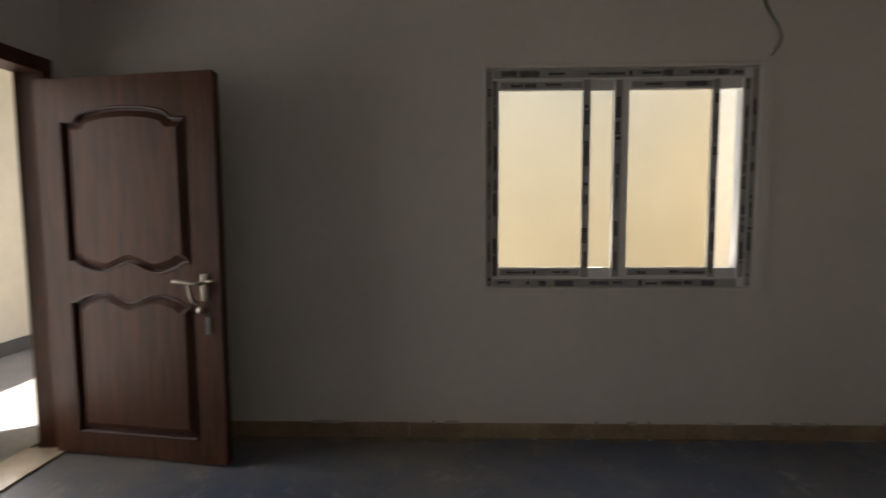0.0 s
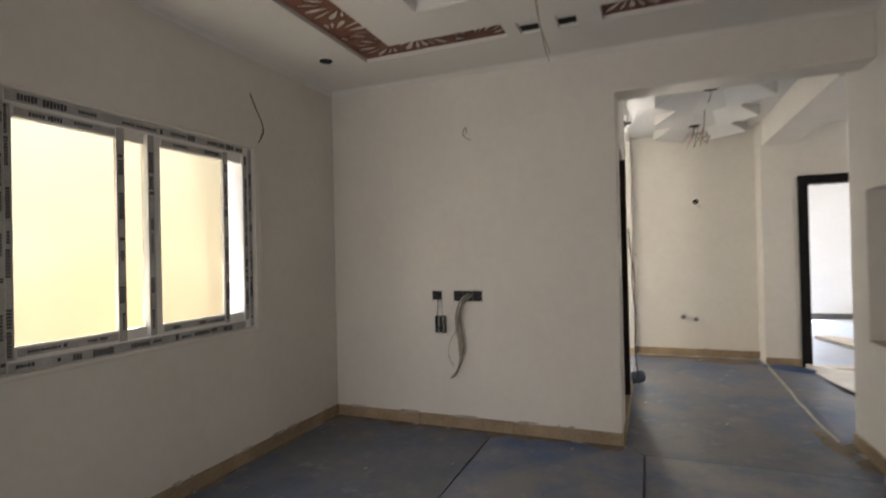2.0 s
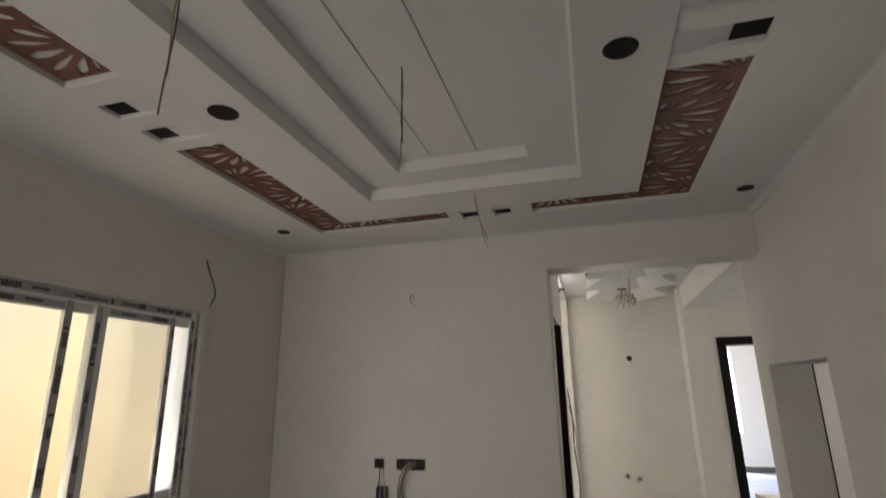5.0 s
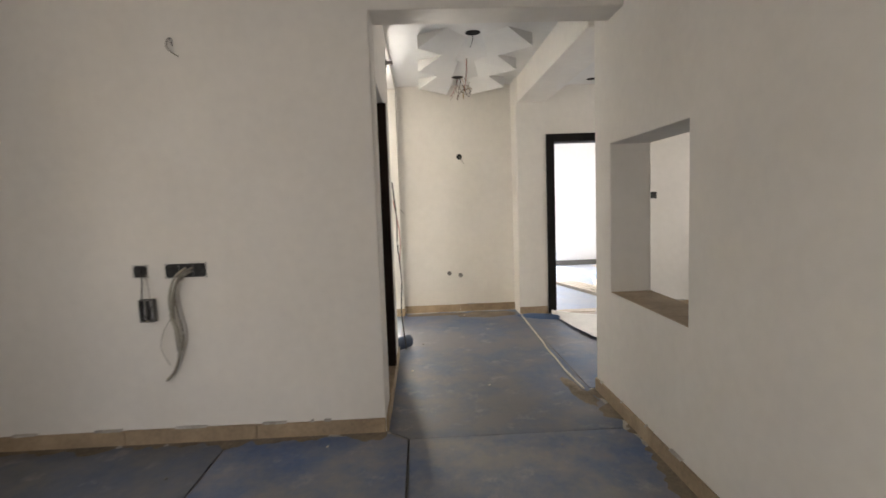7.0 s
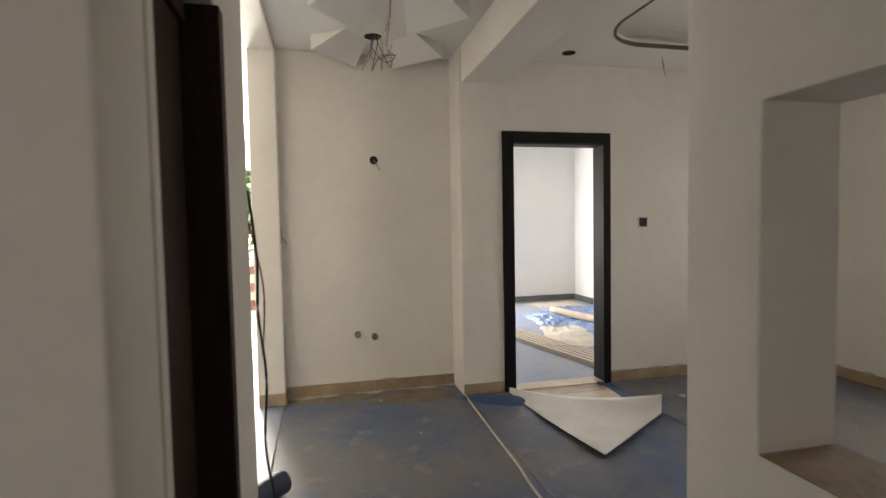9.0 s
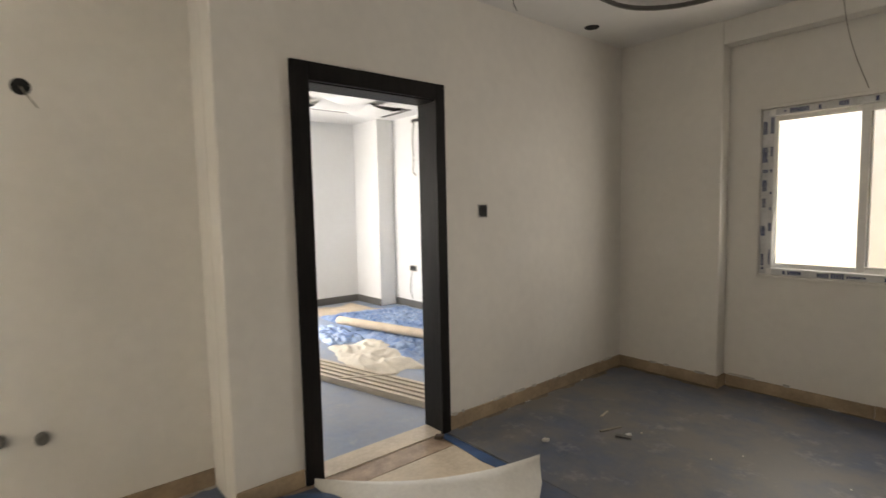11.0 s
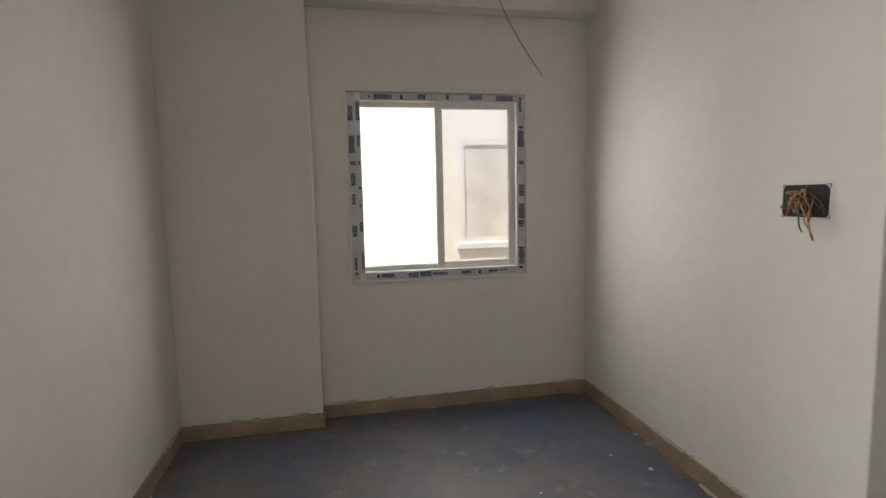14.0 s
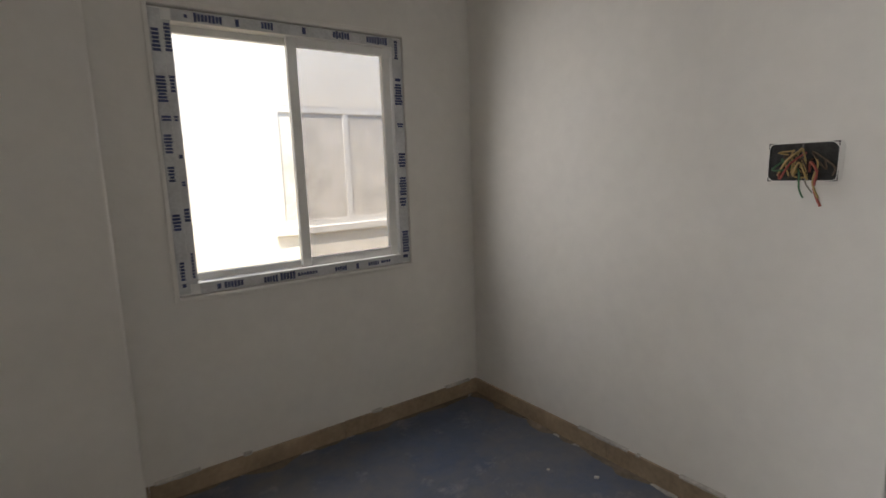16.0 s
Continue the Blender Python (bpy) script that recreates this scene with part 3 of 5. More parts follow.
ceiling_wire(-3.06, 0.65, SOF + 0.125, 0.67, [M_bark, M_wire_y], 0.02, 0.03)
ceiling_wire(-2.15, 0.395, SOF + 0.125, 0.42, [M_wire_g, M_wire_b], 0.0, 0.0)
ceiling_wire(-1.0, 0.34, SOF - 0.012, 0.30, [M_wire_g, M_wire_y], 0.22, -0.03)
ceiling_wire(2.2, -0.757, 2.775, 0.30, [M_wire_r, M_wire_g, M_wire_b], 0.1, 0.02)
ceiling_wire(2.96, -0.72, 2.775, 0.27, [M_wire_g, M_wire_r], -0.06, 0.09)
tg = thing("wire_tangle", "tangled brown and grey lamp wires below a ceiling cut-out", "wire", "hanging lamp wires", pose(2.94, -0.742, 2.775))
for i in range(5):
    a = 1.3 * i
    tube([(0.02 * math.cos(a), 0.02 * math.sin(a), 0.003), (0.035 * math.cos(a + 1), 0.05 * math.sin(a + 1), -0.09), (0.06 * math.cos(a + 2.2), 0.07 * math.sin(a + 2.2) - 0.03, -0.19 - 0.015 * i), (0.03 * math.cos(a + 3), 0.06 * math.sin(a + 3) - 0.08, -0.15), (0.05 * math.cos(a + 4), -0.11 + 0.03 * math.sin(a), -0.07 - 0.02 * i)],
         0.0028, (M_wire_g, M_bark, M_wire_b, M_wire_y, M_bark)[i], "strand", tg)
ceiling_wire(1.45, -0.742, 2.775, 0.12, [M_wire_b], 0.02, 0.02)
ceiling_wire(1.42, -3.95, DZ + 0.17, 0.96, [M_wire_g], -0.2, 0.28)
ceiling_wire(2.75, -3.0, DZ, 0.16, [M_wire_b], -0.04, 0.0)
ceiling_wire(5.2, 1.25, 2.72, 0.4, [M_wire_g, M_wire_b], 0.05, 0.03)

# ---------------------------------------------------------------- floor sheets


def sheet(outline, z=0.0, label="dusty blue protective floor sheet with scuffs", mat_=None, n=14):
    """A laid sheet, 4 mm thick, whose edges wander a little."""
    pts = []
    for i, a in enumerate(outline):
        b = outline[(i + 1) % len(outline)]
        d = Vector((b[0] - a[0], b[1] - a[1]))
        nrm = Vector((-d.y, d.x)).normalized()
        for k in range(n):
            t = k / n
            w = 0.006 * noise.noise(Vector((a[0] + d.x * t, a[1] + d.y * t, i * 3.3)) * 2.2) * (0 if k == 0 else 1)
            pts.append((a[0] + d.x * t + nrm.x * w, a[1] + d.y * t + nrm.y * w))
    bm = filled([pts], z - 0.004, 0.004)
    return tagged(link_mesh("floor_sheet", bm, mat_ or M_sheet), label, "floor sheet", "floor protection sheets")


sheet([(WX, SY), (-0.12, SY), (-0.12, -0.135), (WX, -0.135)])
sheet([(WX, -0.128), (-0.13, -0.128), (-0.02, 0.0), (-0.02, 0.915), (WX, 0.925)], 0.0012)
sheet([(WX, 0.934), (-0.01, 0.925), (-0.01, NY), (WX, NY)], 0.0004, "grey dusted blue floor sheet with scuffs", M_sheet_grey)
sheet([(-0.115, -1.43), (0.55, -1.40), (DX, -1.40), (HX, -1.38), (HX, 0.0), (0.0, -0.01), (-0.115, -0.13)], 0.0008, mat_=M_sheet_hall)
sheet([(0.55, -1.41), (DX - 0.005, -1.41), (2.985, -1.76), (2.26, -2.662), (-1.58, -2.66), (-1.58, -1.72), (0.54, -1.72)], 0.0, mat_=M_sheet_hall)
sheet([(-1.58, -2.668), (DX - 0.005, -2.668), (DX - 0.005, CY), (CX, CY), (CX, -2.83), (-1.58, -2.85)], 0.0012, "grey dusted blue floor sheet with scuffs", M_sheet_grey)
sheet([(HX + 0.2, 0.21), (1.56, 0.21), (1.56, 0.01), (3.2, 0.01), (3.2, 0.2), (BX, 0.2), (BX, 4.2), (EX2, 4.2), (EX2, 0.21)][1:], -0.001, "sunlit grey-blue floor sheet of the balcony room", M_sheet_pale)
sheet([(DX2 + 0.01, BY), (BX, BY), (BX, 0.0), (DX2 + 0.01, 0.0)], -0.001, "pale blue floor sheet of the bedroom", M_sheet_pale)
# pale seam cord along the hall
tagged(tube([(0.53, -1.362, 0.004), (0.75, -1.348, 0.006), (1.0, -1.345, 0.005), (1.27, -1.352, 0.006), (1.54, -1.350, 0.004), (1.76, -1.366, 0.006), (1.98, -1.371, 0.005), (2.6, -1.385, 0.006), (3.02, -1.40, 0.004)], 0.008, M_canvas, "seam_cord"), "pale dusty cord lying along the sheet seam", "cord")
tagged(tube([(-4.2, -0.131, 0.002), (-2.5, -0.133, 0.003), (-0.75, -0.130, 0.003), (-0.13, -0.13, 0.002)], 0.005, M_wire_b, "dark_cable"), "thin dark cable lying in the sheet seam", "cable")

# stone floor laid bare at the dark door
structure("floor_tile_field", box(2.2, 2.87, -2.66, -1.6, -0.011, -0.0045), M_marble, "dusty cream marble floor laid bare", "floor")
structure("floor_tile_border", box(2.875, 3.035, -2.66, -1.6, -0.011, -0.0042), M_border, "brown marble border strip at the door", "floor")
structure("threshold_bedroom", box(3.037, DX2 + 0.01, -2.66, -1.815, -0.011, 0.002), M_marble, "cream marble door threshold", "threshold")

# peeled corner of the sheet, folded over with its white underside up
flap = thing("peeled_floor_sheet", "peeled corner of blue floor sheet folded over, white underside up", "floor sheet", at=pose(2.6, -2.2, 0))
FA, FB, FC = Vector((2.985, -1.76)), Vector((2.26, -2.662)), Vector((1.76, -1.91))


def flap_surface(lift):
    bm = bmesh.new()
    ns, nu = 22, 22
    grid = []
    axis = (FB - FA).normalized()
    side = Vector((axis.y, -axis.x))
    if side.dot(FC - FA) < 0:
        side = -side
    for i in range(ns + 1):
        s = 0.985 * i / ns
        row = []
        r = 0.009 + 0.05 * s ** 2.2 + lift
        fold = FA.lerp(FB, s) + side * (0.07 * math.sin(math.pi * s))
        hgt = (FC - FA).dot(side)
        peak = (FC - FA).dot(axis) / (FB - FA).length
        reach = hgt * (s / peak if s < peak else (1 - s) / (1 - peak))
        for k in range(nu + 1):
            u = k / nu
            if u < 0.4:
                ang = math.pi * u / 0.4
                p = fold - side * (r * math.sin(ang)) * 0.9
                z = r * (1 - math.cos(ang)) + 0.001
            else:
                t = (u - 0.4) / 0.6
                p = fold + side * (reach * t)
                z = 2 * r * (1 - t) ** 1.6 * (1 - 0.25 * math.sin(3 * t)) + 0.012 + 0.012 * math.sin(5 * t + 4 * s) * t + lift
            row.append(bm.verts.new((p.x - 2.6, p.y + 2.2, max(z, 0.002))))
        grid.append(row)
    for i in range(ns):
        for k in range(nu):
            bm.faces.new((grid[i][k], grid[i + 1][k], grid[i + 1][k + 1], grid[i][k + 1]))
    return bm


tagged(link_mesh("clean_sheet_edge", filled([[(2.30, -2.662), (2.6, -2.655), (3.028, -2.660), (3.028, -2.60), (2.85, -2.595), (2.62, -2.575), (2.34, -2.60)]], -0.003, 0.0022), M_blue), "clean blue edge strip of floor sheet along the bare marble", "floor sheet")
part("underside", flap_surface(0.007), M_under, flap, "dusty white foam underside", True)
part("blue_face", flap_surface(0.0), M_blue, flap, "clean dark blue face", True)
# a clean bulge of sheet at the foot of the wall
bm = lathe([(0.0, 0.03), (0.1, 0.028), (0.2, 0.018), (0.27, 0.006), (0.3, 0.0)], 36)
bulge = link_mesh("sheet_bulge", bm, M_blue, None, True)
bulge.matrix_world = pose(2.87, -1.62, 0.001, 0, 0, 62) @ Matrix.Diagonal((1.0, 0.42, 1, 1))
tagged(bulge, "clean blue bulge of floor sheet beside the dark door", "floor sheet")

# ---------------------------------------------------------------- skirting


def skirting(x0, y0, x1, y1, h=0.09, t=0.014, material=None, side=1):
    """Runs of stone skirting, in lengths, standing off the wall they are fixed to."""
    d = Vector((x1 - x0, y1 - y0))
    n = max(1, round(d.length / 0.9))
    run = tagged(new("baseboard"), "tan stone skirting along the foot of the wall", "skirting", kind="structure")
    run.matrix_world = pose(x0, y0, 0, 0, 0, math.degrees(math.atan2(d.y, d.x)))
    step = d.length / n
    for i in range(n):
        g = 0.0015
        part("skirting_length", box(i * step + g, (i + 1) * step - g, 0, t * side, 0.0, h + random.uniform(-0.003, 0.003), 0.0025), material or M_base, run)
    return run


skirting(WX, NY, EX, NY, side=-1)
skirting(EX, NY - 0.016, EX, 0.006, side=-1)
skirting(WX, SY, 0.505, SY)
skirting(0.002, 0.004, EX2, 0.004, side=-1)
skirting(1.04, 0.0, 1.55, 0.0, side=-1)
skirting(3.21, 0.0, HX, 0.0, side=-1)
skirting(3.21, 0.195, 3.21, -0.004, side=-1)
skirting(HX, -0.016, HX, -1.39, side=-1)
skirting(DX, -1.392, DX, -1.733, side=-1)
skirting(DX, -2.70, DX, COLY, side=-1)
skirting(DX, COLY, 2.231, COLY, side=-1)
skirting(2.231, COLY + 0.016, 2.231, CY, side=-1)
skirting(2.215, CY, CX, CY, side=-1)
skirting(CX, CY + 0.016, CX, -2.86, side=-1)
skirting(BX, BY, BX, 0.0, h=0.1, material=M_skirt_and_gap, side=1)
skirting(DX2, BY, BX, BY, h=0.1, material=M_skirt_and_gap, side=1)
skirting(6.85, -4.68, BX, -4.68, h=0.1, material=M_skirt_and_gap, side=1)

# ---------------------------------------------------------------- windows


def frame_ring(ob, x0, x1, z0, z1, y0, y1, w, material, names, bev=0.004, right=None, rail=None):
    wr, h = right or w, rail or w
    part(names, box(x0, x0 + w, y0, y1, z0, z1, bev), material, ob)
    part(names, box(x1 - wr, x1, y0, y1, z0, z1, bev), material, ob)
    part(names, box(x0 + w, x1 - wr, y0, y1, z0, z0 + h, bev), material, ob)
    part(names, box(x0 + w, x1 - wr, y0, y1, z1 - h, z1, bev), material, ob)


def film(ob, x0, x1, z0, z1, y, ink=None, sheet_mat=None):
    """A strip of grey protective film with printed bars."""
    strip = part("protective_film", box(x0, x1, y - 0.0015, y, z0, z1), sheet_mat or M_film_and_groove, ob, "wrinkled grey protective film")
    upright = z1 - z0 > x1 - x0
    a, end = (z0, z1) if upright else (x0, x1)
    w = (x1 - x0) if upright else (z1 - z0)
    mid = (x0 + x1) / 2 if upright else (z0 + z1) / 2
    a += random.uniform(0.01, 0.08)
    while a < end - 0.06:
        ln = random.choice((0.02, 0.05, 0.075, 0.1, 0.12)) * random.uniform(0.8, 1.2)
        b = min(a + ln, end - 0.005)
        hw, off = w * random.choice((0.2, 0.28, 0.36, 0.42)), w * random.uniform(-0.08, 0.08)
        bm = bmesh.new()
        n = max(1, round((b - a) / 0.014))
        for k in range(n):
            p, q = a + (b - a) * (k + 0.08) / n, a + (b - a) * (k + 0.86) / n
            h = hw * random.uniform(0.7, 1.0)
            if upright:
                add_box(bm, mid + off - h, mid + off + h, y - 0.0025, y - 0.0015, p, q)
            else:
                add_box(bm, p, q, y - 0.0025, y - 0.0015, mid + off - h, mid + off + h)
        part("printed_mark", bm, ink or M_print_grey, strip)
        a = b + random.choice((0.01, 0.02, 0.05, 0.09, 0.13))


def sash(ob, x0, x1, z0, z1, y, w, pane, filmed, rail=None):
    s = thing("sash", "", "")
    s.parent = ob
    for k in ("label", "category"):
        if k in s:
            del s[k]
    frame_ring(s, x0, x1, z0, z1, y, y + 0.03, w, M_upvc, "sash_rail", rail=rail)
    h = rail or w
    g = part("pane", box(x0 + w - 0.004, x1 - w + 0.004, y + 0.012, y + 0.017, z0 + h - 0.004, z1 - h + 0.004), pane, s, "dusty window glass")
    g.visible_shadow = False
    for a, b, c, d in filmed:
        film(s, a, b, c, d, y - 0.0005)
    return s


def window(name, W, H, label, at):
    ob = tagged(new(name), label, "window", kind="structure")
    ob.matrix_world = at
    return ob


# living room: both sashes pushed from the right, a strip left open
W1, H1 = 1.485, 1.215
win1 = window("window_1", W1, H1, "white sliding window with printed protective film, partly open", pose(-2.445, NY + 0.012, 0.88))
frame_ring(win1, 0.002, W1 - 0.002, 0.002, H1 - 0.002, 0.0, 0.07, 0.034, M_upvc, "frame_rail", right=0.082, rail=0.056)
S1 = sash(win1, 0.030, 0.580, 0.050, H1 - 0.050, 0.012, 0.042, M_glass_tint, [(0.033, 0.066, 0.06, H1 - 0.06), (0.536, 0.578, 0.055, H1 - 0.055), (0.08, 0.53, 0.068, 0.104), (0.08, 0.53, H1 - 0.104, H1 - 0.068)], 0.064)
S2 = sash(win1, 0.752, 1.285, 0.052, H1 - 0.052, 0.014, 0.040, M_glass_tint, [(1.247, 1.283, 0.06, H1 - 0.06), (0.80, 1.24, 0.07, 0.104), (0.80, 1.24, H1 - 0.104, H1 - 0.07)], 0.062)
for z in (0.0565, H1 - 0.112):
    part("track_cover", box(1.287, W1 - 0.084, 0.012, 0.05, z, z + 0.055, 0.003), M_upvc, win1)
    part("track_cover", box(0.582, 0.708, 0.034, 0.06, z, z + 0.055, 0.003), M_upvc, win1)
pane = part("pane", box(0.582, 0.708, 0.046, 0.050, 0.112, H1 - 0.112), M_glass_tint, win1, "dusty window glass")
pane.visible_shadow = False
for a in ((0.003, 0.032, 0.01, H1 - 0.01), (W1 - 0.077, W1 - 0.045, 0.06, H1 - 0.06), (W1 - 0.036, W1 - 0.006, 0.01, H1 - 0.01), (0.04, W1 - 0.082, 0.006, 0.05), (0.04, W1 - 0.082, H1 - 0.050, H1 - 0.008)):
    film(win1, *a, -0.0005)
part("meeting_stile", box(0.710, 0.751, 0.010, 0.068, 0.058, H1 - 0.058, 0.004), M_upvc, win1, "white upright bar with film on its face")
film(win1, 0.712, 0.749, 0.062, H1 - 0.062, 0.0095)
# plaster bead around the opening
for b in ((-2.468, -2.446, NY - 0.010, NY - 0.0005, 0.858, 2.118), (-0.959, -0.900, NY - 0.014, NY - 0.0005, 0.858, 2.118), (-2.446, -0.959, NY - 0.009, NY - 0.0005, 2.096, 2.118), (-2.446, -0.959, NY - 0.010, NY - 0.0005, 0.858, 0.879)):
    structure("trim", box(*b, 0.005), M_wall, "raised plaster bead around the window", "trim")

# dining room: left half clear, right half dusty
W2, H2 = 1.147, 1.168
win2 = window("window_2", W2, H2, "white two-part sliding window with blue-printed film", pose(2.017, CY - 0.012, 0.868, 0, 0, 180))
frame_ring(win2, 0.002, W2 - 0.002, 0.002, H2 - 0.002, 0.0, 0.10, 0.05, M_upvc, "frame_rail")
sash(win2, 0.048, 0.606, 0.046, H2 - 0.046, 0.058, 0.036, M_glass, [])
sash(win2, 0.552, W2 - 0.060, 0.046, H2 - 0.046, 0.022, 0.046, M_glass_dusty, [])
for a in ((0.003, 0.048, 0.01, H2 - 0.01), (0.049, 0.08, 0.05, H2 - 0.05), (W2 - 0.058, W2 - 0.003, 0.01, H2 - 0.01), (0.085, W2 - 0.055, 0.004, 0.047), (0.085, W2 - 0.055, H2 - 0.049, H2 - 0.006)):
    film(win2, *a, -0.0005, M_print, M_film_pale)
for b in ((2.018, 2.036, CY + 0.0005, CY + 0.012, 0.85, 2.06), (0.87, 2.018, CY + 0.0005, CY + 0.01, 2.037, 2.06), (0.87, 2.018, CY + 0.0005, CY + 0.012, 0.85, 0.867)):
    structure("trim", box(*b, 0.004), M_wall, "raised plaster bead around the window", "trim")

# ---------------------------------------------------------------- doors
# entrance: panelled teak leaf, wide open in front of the window wall
LW, LH = 1.03, 2.0
hinge, free = Vector((-4.814, 2.10)), Vector((-3.793, 1.95))
leaf_turn = math.degrees(math.atan2(free.y - hinge.y, free.x - hinge.x))
leaf = tagged(new("door_1"), "dark red-brown panelled wooden entrance door, wide open", "door", kind="structure")
leaf.matrix_world = pose(hinge.x, hinge.y, 0.012, 0, 0, leaf_turn)


def wavy(u0, u1, z0, z1, top, bottom):
    """Outline of a carved panel: arched or waved top and bottom between straight stiles."""
    lp = []
    n = 20
    for k in range(n + 1):
        t = k / n
        lp.append((u0 + (u1 - u0) * t, z0 + bottom(t)))
    for k in range(n + 1):
        t = 1 - k / n
        lp.append((u0 + (u1 - u0) * t, z1 + top(t)))
    return lp


def arch(t):
    return 0.055 * max(0.0, 1 - ((t - 0.5) / 0.40) ** 2) ** 0.6 + (0.0 if 0.1 < t < 0.9 else -0.012)


def ogee(t):
    return 0.028 * math.cos((t - 0.5) * 4 * math.pi) * (0.4 + 0.6 * math.sin(math.pi * t)) + (0.02 if t < 0.08 or t > 0.92 else 0)


def ogee_low(t):
    return -0.026 * math.cos((t - 0.5) * 4 * math.pi) * (0.4 + 0.6 * math.sin(math.pi * t)) - (0.02 if t < 0.08 or t > 0.92 else 0)


UP = (0.155, 0.865, 1.02, 1.79)
LOW = (0.155, 0.865, 0.125, 0.865)
up_out, low_out = wavy(*UP, arch, ogee), wavy(*LOW, ogee_low, lambda t: 0.0)


def shrunk(lp, d):
    cx, cz = sum(p[0] for p in lp) / len(lp), sum(p[1] for p in lp) / len(lp)
    w, h = max(p[0] for p in lp) - min(p[0] for p in lp), max(p[1] for p in lp) - min(p[1] for p in lp)
    return [(cx + (x - cx) * (1 - 2 * d / w), cz + (z - cz) * (1 - 2 * d / h)) for x, z in lp]


STAND = Matrix(((1, 0, 0, 0), (0, 0, -1, 0), (0, 1, 0, 0), (0, 0, 0, 1)))


def upright(bm):
    """Turns a plate drawn flat into one that stands, its front looking to -y."""
    bmesh.ops.transform(bm, matrix=STAND, verts=bm.verts)
    return bm


part("stiles_and_rails", upright(filled([[(0, 0), (LW, 0), (LW, LH), (0, LH)], up_out, low_out], -0.002, 0.022)), M_teak, leaf)
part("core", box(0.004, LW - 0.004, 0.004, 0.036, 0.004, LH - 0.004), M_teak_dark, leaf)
for lp in (up_out, low_out):
    inner, outer = shrunk(lp, 0.05), shrunk(lp, 0.018)
    bm = bmesh.new()
    a = [bm.verts.new((x, 0.003, z)) for x, z in outer]
    b = [bm.verts.new((x, -0.014, z)) for x, z in inner]
    for k in range(len(a)):
        bm.faces.new((a[k], a[(k + 1) % len(a)], b[(k + 1) % len(a)], b[k]))
    bmesh.ops.triangle_fill(bm, use_beauty=True, edges=[bm.edges.get((b[k], b[(k + 1) % len(b)])) for k in range(len(b))])
    part("raised_panel", bm, M_teak, leaf)
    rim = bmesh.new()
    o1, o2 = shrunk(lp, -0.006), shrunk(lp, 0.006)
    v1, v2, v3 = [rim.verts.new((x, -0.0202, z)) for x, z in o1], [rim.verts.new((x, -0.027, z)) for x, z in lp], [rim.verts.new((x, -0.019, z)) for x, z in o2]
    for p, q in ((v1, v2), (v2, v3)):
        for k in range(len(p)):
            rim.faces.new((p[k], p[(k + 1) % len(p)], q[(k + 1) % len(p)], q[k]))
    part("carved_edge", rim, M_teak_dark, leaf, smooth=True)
hd = part("lever_handle", box(0.925, 0.965, -0.028, -0.02, 0.86, 1.0, 0.006), M_steel, leaf, "scuffed steel lock plate")
tube([(0.945, -0.026, 0.955), (0.945, -0.065, 0.955), (0.90, -0.07, 0.957), (0.80, -0.066, 0.965)], 0.009, M_steel, "lever", hd)
tube([(0.945, -0.03, 0.955), (0.99, -0.05, 0.965), (1.02, -0.045, 0.97)], 0.008, M_steel, "knob_bar", hd)
tube([(0.88, -0.06, 0.955), (0.885, -0.064, 0.92), (0.90, -0.06, 0.87), (0.93, -0.05, 0.85)], 0.010, M_steel, "grip", hd)
bm = lathe([(0, 0.02), (0.016, 0.018), (0.019, 0.008), (0.019, 0)], 20)
bmesh.ops.transform(bm, matrix=Matrix.Translation((0.925, -0.027, 0.815)) @ Matrix.Rotation(radians(90), 4, "X"), verts=bm.verts)
part("lock_cylinder", bm, M_steel, leaf, "round steel lock", True)
part("key_tag", box(0.945, 0.972, -0.030, -0.026, 0.69, 0.78, 0.002), M_box, leaf, "small hanging tag")
fr1 = tagged(new("door_frame"), "dark wooden entrance door frame with a pale threshold", "door frame", kind="structure")
fr1.matrix_world = pose(WX, 0, 0)
part("jamb", box(-0.13, 0.03, 2.115, 2.19, 0, 2.14, 0.004), M_teak, fr1)
part("jamb", box(-0.13, 0.03, 1.07, 1.145, 0, 2.14, 0.004), M_teak, fr1)
part("head", box(-0.13, 0.03, 1.145, 2.115, 2.06, 2.139, 0.004), M_teak, fr1)
part("sill", box(-0.2, 0.045, 1.145, 2.115, -0.004, 0.012, 0.004), M_marble, fr1, "pale dusty stone threshold")

# dark frame to the bedroom
fr2 = tagged(new("door_frame"), "plain black-brown wooden door frame without a leaf", "door frame", kind="structure")
part("architrave", box(DX - 0.024, DX - 0.0005, -1.832, -1.737, 0, 2.12, 0.004), M_frame_dark, fr2)
part("architrave", box(DX - 0.024, DX - 0.0005, -2.697, -2.63, 0, 2.12, 0.004), M_frame_dark, fr2)
part("architrave", box(DX - 0.024, DX - 0.0005, -2.63, -1.832, 2.03, 2.12, 0.004), M_frame_dark, fr2)
for b in ((DX, DX2 + 0.02, -1.838, -1.8155, 0.002, 2.044), (DX, DX2 + 0.02, -2.6595, -2.642, 0.002, 2.044), (DX, DX2 + 0.02, -2.642, -1.838, 2.024, 2.0445)):
    part("lining", box(*b, 0.003), M_frame_dark, fr2)

